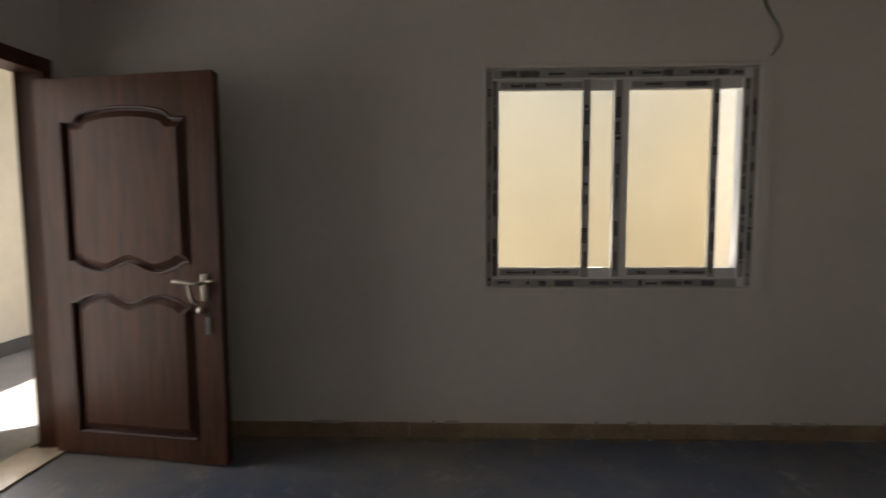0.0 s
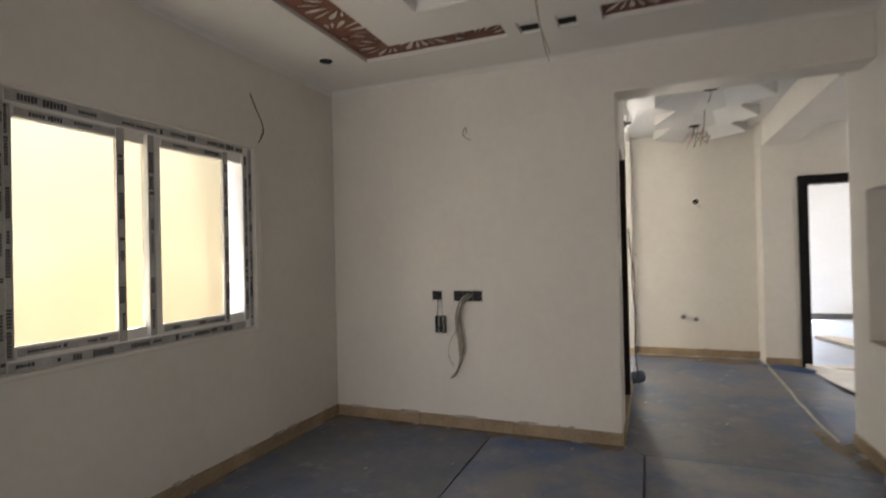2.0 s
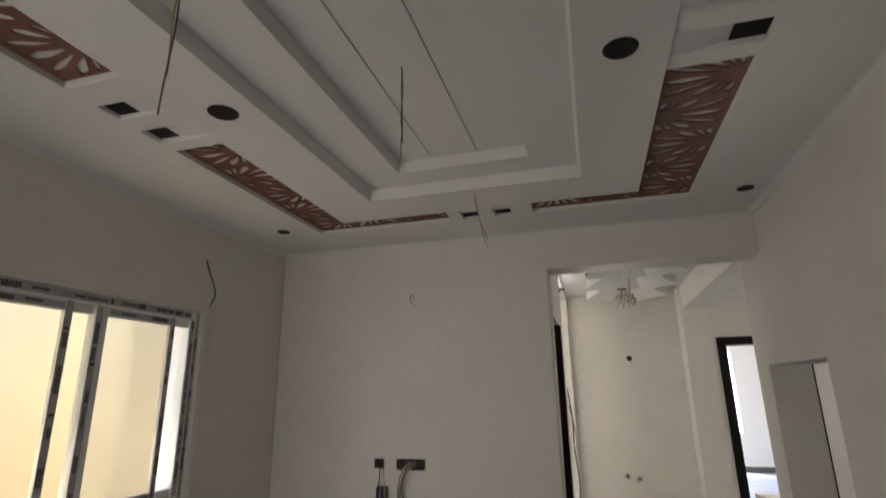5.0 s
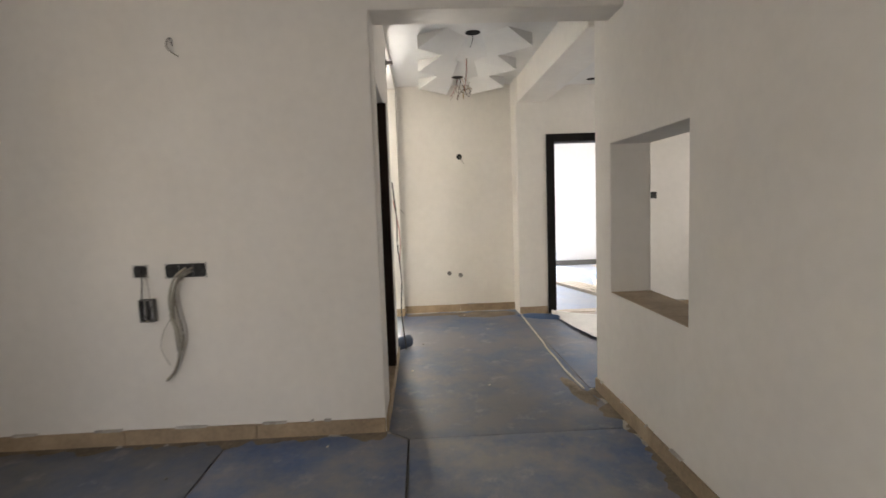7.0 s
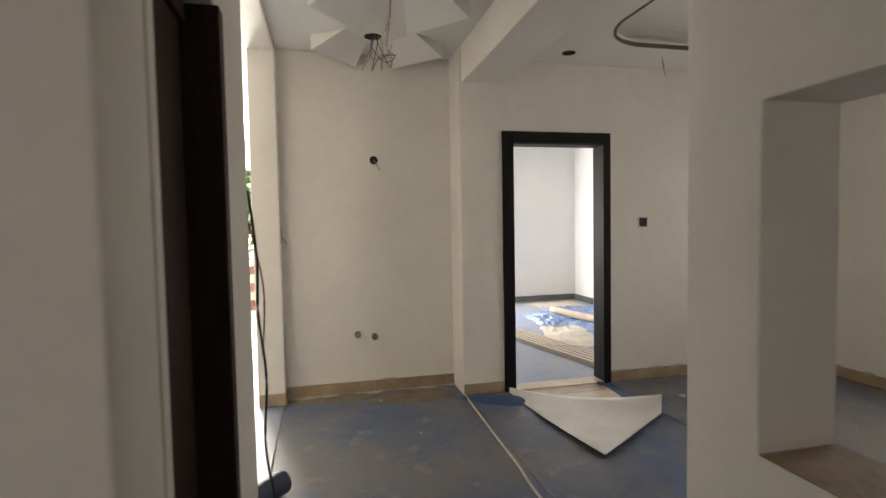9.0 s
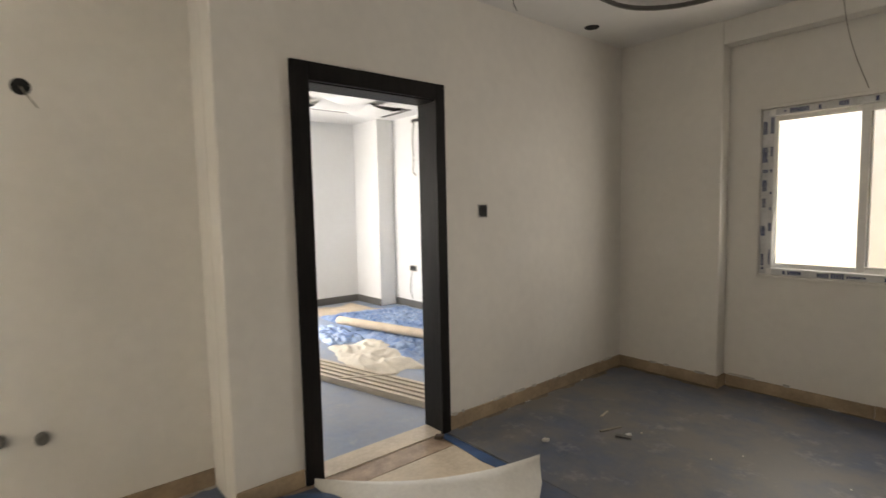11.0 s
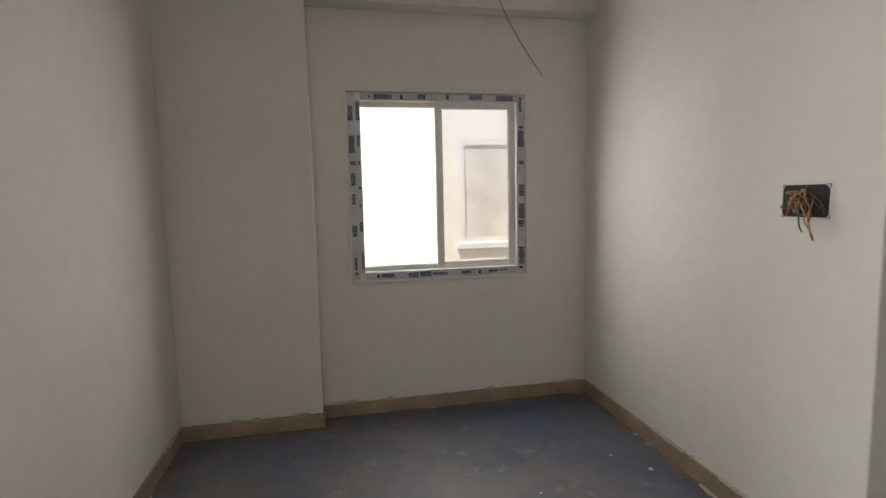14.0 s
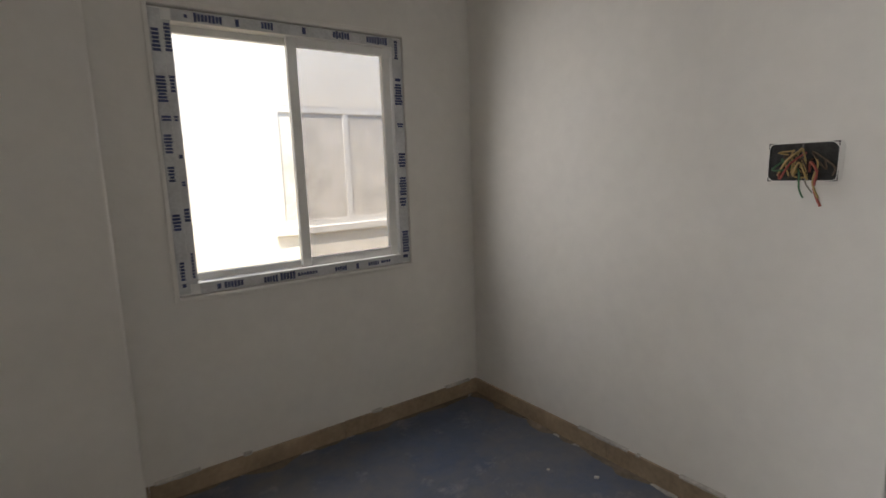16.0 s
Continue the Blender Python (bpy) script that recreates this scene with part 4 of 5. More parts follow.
# shut dark door in the hall, over a raised tan sill
dr2 = tagged(new("door_2"), "dark brown closed door with a proud frame in the hall", "door", kind="structure")
part("leaf", box(0.36, 0.95, 0.11, 0.15, 0.10, 2.06, 0.004), M_door_brown, dr2)
part("jamb", box(0.301, 0.36, 0.09, 0.19, 0.10, 2.119, 0.004), M_door_brown, dr2)
part("jamb", box(0.95, 1.019, -0.014, 0.19, 0.10, 2.119, 0.004), M_door_brown, dr2)
part("head", box(0.36, 0.95, 0.09, 0.19, 2.06, 2.119, 0.004), M_door_brown, dr2)
part("sill", box(0.26, 1.019, -0.012, 0.2, -0.004, 0.099, 0.004), M_base, dr2, "raised tan stone sill")
# sill of the hatch
structure("hatch_sill", box(-0.724, 0.224, PY2 + 0.002, SY - 0.002, 0.7455, 0.749), M_base, "dusty tan sill of the serving hatch", "sill")

# ---------------------------------------------------------------- electrical boxes and pipes


def wall_box(w, h, at, label, wires=(), depth=0.05):
    """An open metal box let into the wall. Local: x along the wall, -y into the room."""
    ob = thing("switch_box", label, "switch box", at=at)
    t = 0.004
    for b in ((0, t, 0, h), (w - t, w, 0, h), (t, w - t, 0, t), (t, w - t, h - t, h)):
        part("side", box(b[0], b[1], -0.004, 0.006, b[2], b[3], 0.001), M_box, ob)
    part("back", box(t, w - t, -0.0012, 0.003, t, h - t), M_back, ob, "dark back of the open box")
    n = max(1, round(w / 0.08))
    for i in range(1, n):
        part("rib", box(w * i / n - 0.002, w * i / n + 0.002, -0.003, -0.001, t, h - t), M_box, ob)
    ring = bmesh.new()
    rr = min(0.02, 0.25 * min(w, h))
    wob = lambda x, z: 0.0035 * noise.noise(Vector((x * 45 + at.translation.y * 7, z * 45, 2.0)))
    inner = [ring.verts.new((x + wob(x, z), -0.0046, z + wob(z, x))) for x, z in rounded_rect(0.003, w - 0.003, 0.003, h - 0.003, rr, 6)]
    outer = [ring.verts.new((x + 2 * wob(x, z), -0.0006, z + 2 * wob(z, x))) for x, z in rounded_rect(-0.012, w + 0.012, -0.012, h + 0.012, rr + 0.006, 6)]
    for k in range(len(inner)):
        ring.faces.new((inner[k], inner[(k + 1) % len(inner)], outer[(k + 1) % len(inner)], outer[k]))
    part("plaster_lip", ring, M_wall, ob, "uneven plaster around the box", True)
    for pts, r, m in wires:
        tube(pts, r, m, "wire", ob)
    return ob


def tangle(w, h, count, seed):
    """Loose strands crowded in an open box, as wires for wall_box."""
    rnd = random.Random(seed)
    out = []
    for i in range(count):
        x = w * rnd.uniform(0.3, 0.85)
        pts = [(x, -0.004, h * rnd.uniform(0.5, 0.85))]
        for k in range(3):
            pts.append((x + w * rnd.uniform(-0.22, 0.18), -rnd.uniform(0.012, 0.035), h * rnd.uniform(0.1, 0.85)))
        pts.append((x + w * rnd.uniform(-0.2, 0.2), -0.02, h * rnd.uniform(0.02, 0.4)))
        out.append((pts, rnd.uniform(0.0022, 0.0034), rnd.choice((M_wire_green, M_bark, M_wire_g, M_wire_y, M_wire_pale))))
    return out


EASTWALL = lambda y, z: pose(EX, y, z, 0, 0, -90)
wall_box(0.085, 0.075, EASTWALL(1.405, 0.985), "small open socket box with a coiled wire", [
    ([(0.04, -0.004, 0.05), (0.06, -0.03, 0.0), (0.055, -0.03, -0.07), (0.05, -0.03, -0.12)], 0.0035, M_wire_b),
    ([(0.06, -0.004, 0.02), (0.09, -0.03, -0.03), (0.095, -0.03, -0.12), (0.08, -0.03, -0.14)], 0.0022, M_wire_g)])
hb = thing("hanging_socket_box", "small loose metal socket box hanging by its wires on the wall", "socket box", at=EASTWALL(1.368, 0.735))
for b in ((0, 0.007, 0, 0.13), (0.073, 0.08, 0, 0.13), (0.007, 0.073, 0, 0.007), (0.007, 0.073, 0.123, 0.13), (0.036, 0.043, 0.007, 0.123)):
    part("side", box(b[0], b[1], -0.045, -0.004, b[2], b[3], 0.0015), M_box, hb)
part("back", box(0.007, 0.073, -0.010, -0.004, 0.007, 0.123), M_film_and_groove, hb, "dull grey back plate")
tube([(0.02, -0.03, 0.12), (0.01, -0.05, 0.09), (0.03, -0.05, 0.04), (0.055, -0.045, 0.02), (0.062, -0.03, 0.09)], 0.0035, M_wire_b, "wire", hb)
wall_box(0.235, 0.085, EASTWALL(1.225, 0.977), "wide open switch box with a bundle of hanging wires", [
    ([(0.14, -0.006, 0.05), (0.09, -0.04, 0.0), (0.045, -0.04, -0.1), (0.03, -0.04, -0.2), (0.06, -0.04, -0.33), (0.06, -0.04, -0.44), (0.02, -0.03, -0.54), (-0.03, -0.02, -0.59)], 0.0085, M_wire_pale),
    ([(0.12, -0.006, 0.06), (0.07, -0.045, 0.01), (0.03, -0.04, -0.1), (0.035, -0.045, -0.2), (0.065, -0.04, -0.3), (0.07, -0.04, -0.42), (0.03, -0.03, -0.52), (-0.02, -0.02, -0.58)], 0.0065, M_wire_pale),
    ([(0.16, -0.006, 0.06), (0.10, -0.045, 0.02), (0.06, -0.045, -0.08), (0.045, -0.04, -0.2), (0.05, -0.04, -0.32), (0.055, -0.04, -0.46), (0.01, -0.03, -0.56)], 0.007, M_wire_g),
    ([(0.15, -0.006, 0.04), (0.08, -0.04, -0.02), (0.06, -0.04, -0.12), (0.09, -0.04, -0.3), (0.08, -0.04, -0.4)], 0.006, M_wire_g),
    ([(0.05, -0.04, -0.2), (-0.02, -0.035, -0.3), (-0.04, -0.035, -0.4), (0.0, -0.03, -0.5)], 0.002, M_wire_g)])
wall_box(0.085, 0.085, pose(DX, -2.975, 1.327, 0, 0, -90), "small dark open switch box on the cream wall", [])
wall_box(0.195, 0.122, pose(CX, -3.205, 1.287, 0, 0, 90), "open metal switch box with loose red and yellow wires", [
    ([(0.03, -0.004, 0.02), (0.06, -0.03, 0.06), (0.085, -0.03, 0.085), (0.10, -0.006, 0.1)], 0.004, M_wire_y),
    ([(0.035, -0.004, 0.03), (0.05, -0.035, 0.01), (0.075, -0.035, 0.055), (0.11, -0.01, 0.09)], 0.0035, M_wire_r),
    ([(0.08, -0.004, 0.05), (0.10, -0.03, 0.03), (0.105, -0.035, -0.02), (0.115, -0.03, -0.05)], 0.003, M_wire_green),
    ([(0.12, -0.004, 0.03), (0.13, -0.03, 0.06), (0.15, -0.035, 0.03), (0.145, -0.035, -0.02), (0.165, -0.035, -0.075)], 0.004, M_wire_r),
    ([(0.13, -0.004, 0.08), (0.15, -0.03, 0.05), (0.14, -0.035, 0.0), (0.16, -0.04, -0.05)], 0.003, M_wire_y),
    ([(0.11, -0.004, 0.02), (0.12, -0.03, -0.005), (0.14, -0.03, -0.035)], 0.0022, M_wire_g)] + tangle(0.195, 0.122, 9, 4))
wall_box(0.06, 0.13, pose(3.245, 0.0, 1.26, 0, 0, 0), "narrow open switch box with a bent wire", [([(0.03, -0.004, 0.04), (0.04, -0.03, 0.01), (0.06, -0.04, -0.01)], 0.004, M_wire_g)])


def disc(name, label, category, r, at, material, h=0.012, wires=()):
    ob = thing(name, label, category, at=at)
    bm = lathe([(0, h), (r * 0.75, h), (r, h * 0.6), (r, 0.0)], 22)
    bmesh.ops.transform(bm, matrix=Matrix.Rotation(radians(90), 4, "X"), verts=bm.verts)
    part("cap", bm, material, ob, smooth=False)
    for pts, rr, m in wires:
        tube(pts, rr, m, "wire", ob)
    return ob


disc("lamp_point", "dark round wall lamp point with a short wire", "lamp point", 0.034, pose(HX, -0.742, 1.919, 0, 0, -90), M_dark, 0.003, [([(0, -0.004, 0), (0.02, -0.03, -0.04), (0.05, -0.03, -0.085)], 0.003, M_wire_g)])
for y, z, m in ((-0.575, 0.487, M_box), (-0.715, 0.460, M_box)):
    disc("water_pipe_end", "short grey capped water pipe end in the wall", "pipe end", 0.026, pose(HX, y, z, 0, 0, -90), m, 0.045)
w = thing("wall_wire_stub", "short grey wire stub curling out of the wall", "wire", at=pose(EX, 1.10, 2.285, 0, 0, -90))
tube([(0, 0.002, 0.03), (-0.012, -0.015, 0.005), (-0.01, -0.02, -0.03), (0.012, -0.015, -0.055), (0.045, -0.008, -0.075)], 0.003, M_wire_g, "strand", w)
tube([(0, 0.002, 0.03), (0.012, -0.014, 0.015), (0.018, -0.018, -0.02)], 0.0025, M_wire_b, "strand", w)
disc("wall_patch", "small round grey filler patch on the wall", "patch", 0.03, pose(1.38, CY, 2.34, 0, 0, 180), M_wall, 0.002)
disc("wall_patch", "small round grey filler patch on the wall", "patch", 0.03, pose(-1.78, NY, 2.45, 0, 0, 0), M_wall, 0.002)
w = thing("wall_wire", "thin dark wire hanging from the wall above the window", "wire", at=pose(-0.973, NY, 2.474))
tube([(0, 0.002, 0.0), (0.03, -0.02, -0.1), (0.085, -0.025, -0.19), (0.10, -0.02, -0.26), (0.06, -0.012, -0.33)], 0.0035, M_wire_b, "strand", w)
tube([(0.005, 0.002, 0.0), (0.045, -0.02, -0.12), (0.09, -0.025, -0.22), (0.07, -0.02, -0.30)], 0.003, M_wire_g, "strand", w)
w = thing("wall_cable", "black cable hanging loose down the hall wall", "cable", at=pose(1.50, -0.004, 0))
tube([(0, -0.005, 1.55), (0.02, -0.03, 1.25), (0.0, -0.03, 1.0), (0.05, -0.05, 0.7), (0.02, -0.04, 0.4), (0.1, -0.06, 0.12), (0.2, -0.06, 0.015)], 0.006, M_wire_b, "cable", w)
tube([(0, -0.005, 1.4), (0.06, -0.05, 1.1), (0.03, -0.04, 0.8)], 0.004, M_wire_r, "red_wire", w)
ob = thing("wall_bracket", "small dark bracket high on the hall wall", "bracket", at=pose(1.40, -0.001, 2.53))
part("plate", box(0, 0.05, -0.01, 0, -0.03, 0.03, 0.003), M_box, ob)
part("arm", box(0.01, 0.04, -0.06, -0.01, -0.01, 0.02, 0.003), M_box, ob)

# ---------------------------------------------------------------- loose things
bk = thing("paint_bucket", "white plastic paint bucket, dirty with plaster, on the blue sheet", "bucket", at=pose(-2.0, 0.31, 0.001))
part("body", lathe([(0, 0.0), (0.125, 0.0), (0.13, 0.006), (0.155, 0.32), (0.17, 0.322), (0.17, 0.342), (0.160, 0.342), (0.152, 0.33), (0.128, 0.02), (0.0, 0.012)], 40), M_plastic, bk, smooth=True)
part("plaster_residue", lathe([(0, 0.12), (0.08, 0.125), (0.136, 0.13), (0.137, 0.118), (0, 0.11)], 30), M_canvas, bk, "dried plaster residue")
tube([(-0.168, 0, 0.31), (-0.17, -0.08, 0.25), (-0.1, -0.16, 0.2), (0.0, -0.185, 0.185), (0.1, -0.16, 0.2), (0.17, -0.08, 0.25), (0.168, 0, 0.31)], 0.003, M_steel, "bail_handle", bk)

rl = thing("sheet_roll", "small dark blue roll of floor sheet beside the hall opening", "roll", at=pose(1.70, 0.02, 0.066, 0, 0, 140))
bm = bmesh.new()
spiral = []
for k in range(90):
    a = k / 89 * 2 * math.pi * 4.2
    spiral.append((0.03 + 0.035 * k / 89, a))
prev = None
for r, a in spiral:
    cur = [bm.verts.new((x, r * math.cos(a), r * math.sin(a))) for x in (-0.16, 0.16)]
    if prev:
        bm.faces.new((prev[0], prev[1], cur[1], cur[0]))
    prev = cur
part("rolled_sheet", bm, M_roll, rl, smooth=True)
bm = lathe([(0, -0.155), (0.029, -0.155), (0.029, 0.155), (0, 0.155)], 16)
bmesh.ops.transform(bm, matrix=Matrix.Rotation(radians(90), 4, "Y"), verts=bm.verts)
part("core", bm, M_wire_b, rl)


def scrap(x, y, L, W, H, rz, material, label):
    bm = box(-L / 2, L / 2, -W / 2, W / 2, 0, H, min(H, W) * 0.2)
    for v in bm.verts:
        v.co += Vector((0, 0.3 * W * math.sin(v.co.x / L * 6), 0))
    ob = link_mesh("scrap", bm, material)
    ob.matrix_world = pose(x, y, 0.0015, 0, 0, rz)
    return tagged(ob, label, "debris", "debris on the floor")


scrap(2.36, -3.44, 0.16, 0.018, 0.008, 70, M_wire_g, "bent strip of dark rubbish on the floor sheet")
scrap(2.25, -3.40, 0.09, 0.03, 0.012, 20, M_box, "small crumpled dark rubbish on the floor sheet")
scrap(2.24, -3.44, 0.03, 0.02, 0.014, 50, M_upvc, "small white plaster crumb on the floor sheet")
scrap(2.52, -3.62, 0.11, 0.012, 0.006, 100, M_batten, "short pale wood splinter on the floor sheet")
scrap(2.53, -3.02, 0.035, 0.03, 0.016, 10, M_under, "white plaster crumb on the floor sheet")
scrap(2.99, -2.58, 0.05, 0.04, 0.02, 30, M_bark, "small dark rubble crumb at the threshold")
for k in range(24):
    x, y = random.choice(((random.uniform(-2.6, -0.1), random.uniform(-1.3, 2.2)), (random.uniform(0.6, 2.9), random.uniform(-4.6, -2.8)), (random.uniform(0.3, 3.2), random.uniform(-1.3, -0.1))))
    s = random.uniform(0.006, 0.014)
    scrap(x, y, s * 1.4, s, s * 0.5, random.uniform(0, 180), random.choice((M_under, M_canvas, M_slab)), "tiny plaster crumb on the floor sheet")


def residue(x0, y0, x1, y1, side, wide=0.03, seed=0.0, material=None, lift=0.0):
    """A ragged smear of dried plaster along the foot of a wall."""
    d = Vector((x1 - x0, y1 - y0))
    n = int(d.length / 0.014)
    bm = bmesh.new()
    prev = None
    for i in range(n + 1):
        t = i / n
        p = Vector((x0, y0)) + d * t
        nn = Vector((-d.y, d.x)).normalized() * side
        w = wide * (0.55 + 1.3 * noise.noise(Vector((p.x * 5, p.y * 5, seed))) + 0.5 * noise.noise(Vector((p.x * 17, p.y * 17, seed))))
        w = max(w, 0.003)
        a, b = p + nn * 0.013, p + nn * (0.014 + w)
        cur = [bm.verts.new((a.x, a.y, 0.0045 + lift)), bm.verts.new((b.x, b.y, 0.0016 + lift))]
        if prev:
            bm.faces.new((prev[0], prev[1], cur[1], cur[0]))
        prev = cur
    ob = link_mesh("plaster_residue", bm, material or M_smear)
    return tagged(ob, "ragged dried plaster and dust along the foot of the wall", "plaster residue", kind="stuff")


def splash(x0, y0, x1, y1, side, seed):
    """Ragged plaster left along the top edge of the skirting."""
    d = Vector((x1 - x0, y1 - y0))
    nn = Vector((-d.y, d.x)).normalized() * side
    n = int(d.length / 0.02)
    bm = bmesh.new()
    prev = None
    for i in range(n + 1):
        p = Vector((x0, y0)) + d * (i / n)
        w = 0.007 * (0.2 + 1.5 * noise.noise(Vector((p.x * 4, p.y * 4, seed))) + 0.9 * noise.noise(Vector((p.x * 19, p.y * 19, seed))))
        if w < 0.003:
            prev = None
            continue
        a, b = p + nn * 0.0005, p + nn * 0.0165
        cur = [bm.verts.new((a.x, a.y, 0.101)), bm.verts.new((b.x, b.y, 0.096)), bm.verts.new((b.x, b.y, 0.093 - w))]
        if prev:
            for k in range(2):
                bm.faces.new((prev[k], prev[k + 1], cur[k + 1], cur[k]))
        prev = cur
    return tagged(link_mesh("plaster_splash", bm, M_smear), "ragged plaster splash on the top edge of the skirting", "plaster residue", kind="stuff")


splash(WX + 0.9, NY, EX, NY, -1, 21.0)
splash(EX, NY, EX, 0.006, -1, 22.0)
splash(-3.5, SY, 0.5, SY, 1, 23.0)
splash(HX, 0.0, HX, -1.39, -1, 24.0)
splash(DX, -2.70, DX, COLY, -1, 25.0)
splash(DX, COLY, 2.231, COLY, -1, 26.0)
splash(2.215, CY, CX, CY, -1, 27.0)
splash(CX, CY, CX, -2.86, -1, 28.0)
residue(DX, -2.75, DX, COLY, -1, 0.014, 1.0)
residue(DX, COLY, 2.231, COLY, -1, 0.02, 2.0)
residue(2.215, CY, CX, CY, -1, 0.014, 3.0)
residue(CX, CY, CX, -2.86, -1, 0.018, 4.0)
residue(WX, NY, EX, NY, -1, 0.012, 5.0)
residue(EX, NY, EX, -0.02, -1, 0.025, 6.0)
residue(-2.6, SY, 0.53, SY, 1, 0.035, 7.0)
residue(HX, -0.016, HX, -1.39, -1, 0.07, 8.0)
residue(-4.2, SY, 0.53, SY, 1, 0.085, 17.0, M_silt, 0.0004)
residue(EX, NY, EX, 0.0, -1, 0.09, 16.0, M_silt, 0.0004)
residue(WX + 0.9, NY, EX, NY, -1, 0.06, 15.0, M_silt, 0.0004)
residue(DX, -2.75, DX, COLY, -1, 0.05, 11.0, M_silt, 0.0004)
residue(DX, COLY, 2.231, COLY, -1, 0.06, 12.0, M_silt, 0.0004)
residue(2.215, CY, CX, CY, -1, 0.045, 13.0, M_silt, 0.0004)
residue(CX, CY, CX, -2.86, -1, 0.05, 14.0, M_silt, 0.0004)


def drift(x, y, rx, ry, rz, seed):
    """A shallow bank of swept brown dust with a ragged rim."""
    bm = bmesh.new()
    rings = []
    for j in range(9):
        f = (j + 1) / 9
        row = []
        for k in range(64):
            a = 2 * math.pi * k / 64
            c, s = math.cos(a), math.sin(a)
            rag = 1 + 0.38 * noise.noise(Vector((c * 1.6, s * 1.6, seed))) + 0.14 * noise.noise(Vector((c * 7, s * 7, seed)))
            px, py = rx * f * rag * c, ry * f * rag * s
            h = 0.0018 + 0.012 * (1 - f) ** 1.2 * (1 + 0.7 * noise.noise(Vector((px * 12, py * 12, seed))))
            row.append(bm.verts.new((px, py, h if j < 8 else 0.0014)))
        rings.append(row)
    bm.faces.new(rings[0])
    for j in range(8):
        for k in range(64):
            bm.faces.new((rings[j][k], rings[j + 1][k], rings[j + 1][(k + 1) % 64], rings[j][(k + 1) % 64]))
    ob = link_mesh("dust_drift", bm, M_silt, None, True)
    ob.matrix_world = pose(x, y, 0, 0, 0, rz)
    return tagged(ob, "shallow brown dust swept to the foot of the wall", "dust", kind="stuff")


drift(3.13, -1.02, 0.17, 0.33, 0, 2.0)
drift(3.22, -0.42, 0.085, 0.36, 0, 5.0)
drift(0.47, -1.32, 0.26, 0.06, 8, 9.0)
# pale spill around the bucket
bm = bmesh.new()
c0 = bm.verts.new((0, 0, 0.0025))
ring = [bm.verts.new(((0.34 + 0.12 * noise.noise(Vector((math.cos(a) * 2, math.sin(a) * 2, 4)))) * math.cos(a), (0.27 + 0.12 * noise.noise(Vector((math.cos(a) * 2, math.sin(a) * 2, 9)))) * math.sin(a), 0.0017)) for a in [2 * math.pi * k / 48 for k in range(48)]]
for k in range(48):
    bm.faces.new((c0, ring[k], ring[(k + 1) % 48]))
sp = link_mesh("plaster_spill", bm, M_smear)
sp.matrix_world = pose(-1.72, 0.5, 0.0)
tagged(sp, "thin dried plaster spill beside the bucket", "plaster residue", kind="stuff")

# bedroom floor: battens, canvas heap, tarpaulin, tube, boards


def heap(name, label, category, x0, x1, y0, y1, rz, height, material, freq, seed, nx=70, ny=56):
    """A crumpled cloth: a sheet with folds and an irregular outline."""
    bm = bmesh.new()
    grid = []
    for i in range(nx + 1):
        row = []
        for k in range(ny + 1):
            u, v = i / nx * 2 - 1, k / ny * 2 - 1
            wob = 1 + 0.28 * noise.noise(Vector((math.atan2(v, u) * 1.3, seed, 0))) + 0.1 * noise.noise(Vector((u * 4, v * 4, seed)))
            x, y = u * (x1 - x0) / 2 * wob, v * (y1 - y0) / 2 * wob
            rad = max(abs(u), abs(v))
            p = Vector((x * freq, y * freq * 1.5, seed))
            f = 1 - abs(noise.noise(p)) * 2.2
            f2 = 1 - abs(noise.noise(p * 2.3 + Vector((5, 1, 2)))) * 2
            z = height * max(0.02, 0.55 * f + 0.3 * f2 + 0.2) * (1 - rad ** 6) + 0.004
            row.append(bm.verts.new((x, y, max(0.003, z))))
        grid.append(row)
    for i in range(nx):
        for k in range(ny):
            bm.faces.new((grid[i][k], grid[i + 1][k], grid[i + 1][k + 1], grid[i][k + 1]))
    ob = link_mesh(name, bm, material, None, True)
    ob.matrix_world = pose((x0 + x1) / 2, (y0 + y1) / 2, -0.001, 0, 0, rz)
    return tagged(ob, label, category)


heap("tarpaulin", "crumpled bright blue tarpaulin spread on the bedroom floor", "tarpaulin", 4.35, 6.7, -4.72, -3.5, -8, 0.085, M_tarp_sheen, 9.0, 3.0, 130, 90)
heap("tarpaulin", "small crumpled blue tarpaulin on the bedroom floor", "tarpaulin", 5.35, 6.25, -3.55, -3.15, -6, 0.06, M_tarp_sheen, 9.0, 31.0, 60, 36)
heap("canvas_sheet", "crumpled cream canvas sheet heaped on the bedroom floor", "canvas sheet", 4.15, 5.3, -3.5, -2.9, -14, 0.055, M_canvas, 3.2, 8.0)
heap("canvas_sheet", "tan canvas sheet lying flat in the bedroom", "canvas sheet", 6.3, 7.3, -4.5, -3.7, 5, 0.03, M_card, 2.0, 12.0, 30, 30)
tb = link_mesh("cardboard_tube", lathe([(0.034, -0.72), (0.046, -0.72), (0.048, -0.6), (0.048, 0.6), (0.046, 0.72), (0.034, 0.72), (0.034, -0.72)], 24), M_card, None, True)
tb.matrix_world = Matrix.Translation((5.27, -3.69, 0.115)) @ Matrix.Rotation(radians(14), 4, "Z") @ Matrix.Rotation(radians(90), 4, "Y")
tagged(tb, "long pale cardboard tube lying on the tarpaulin", "tube")
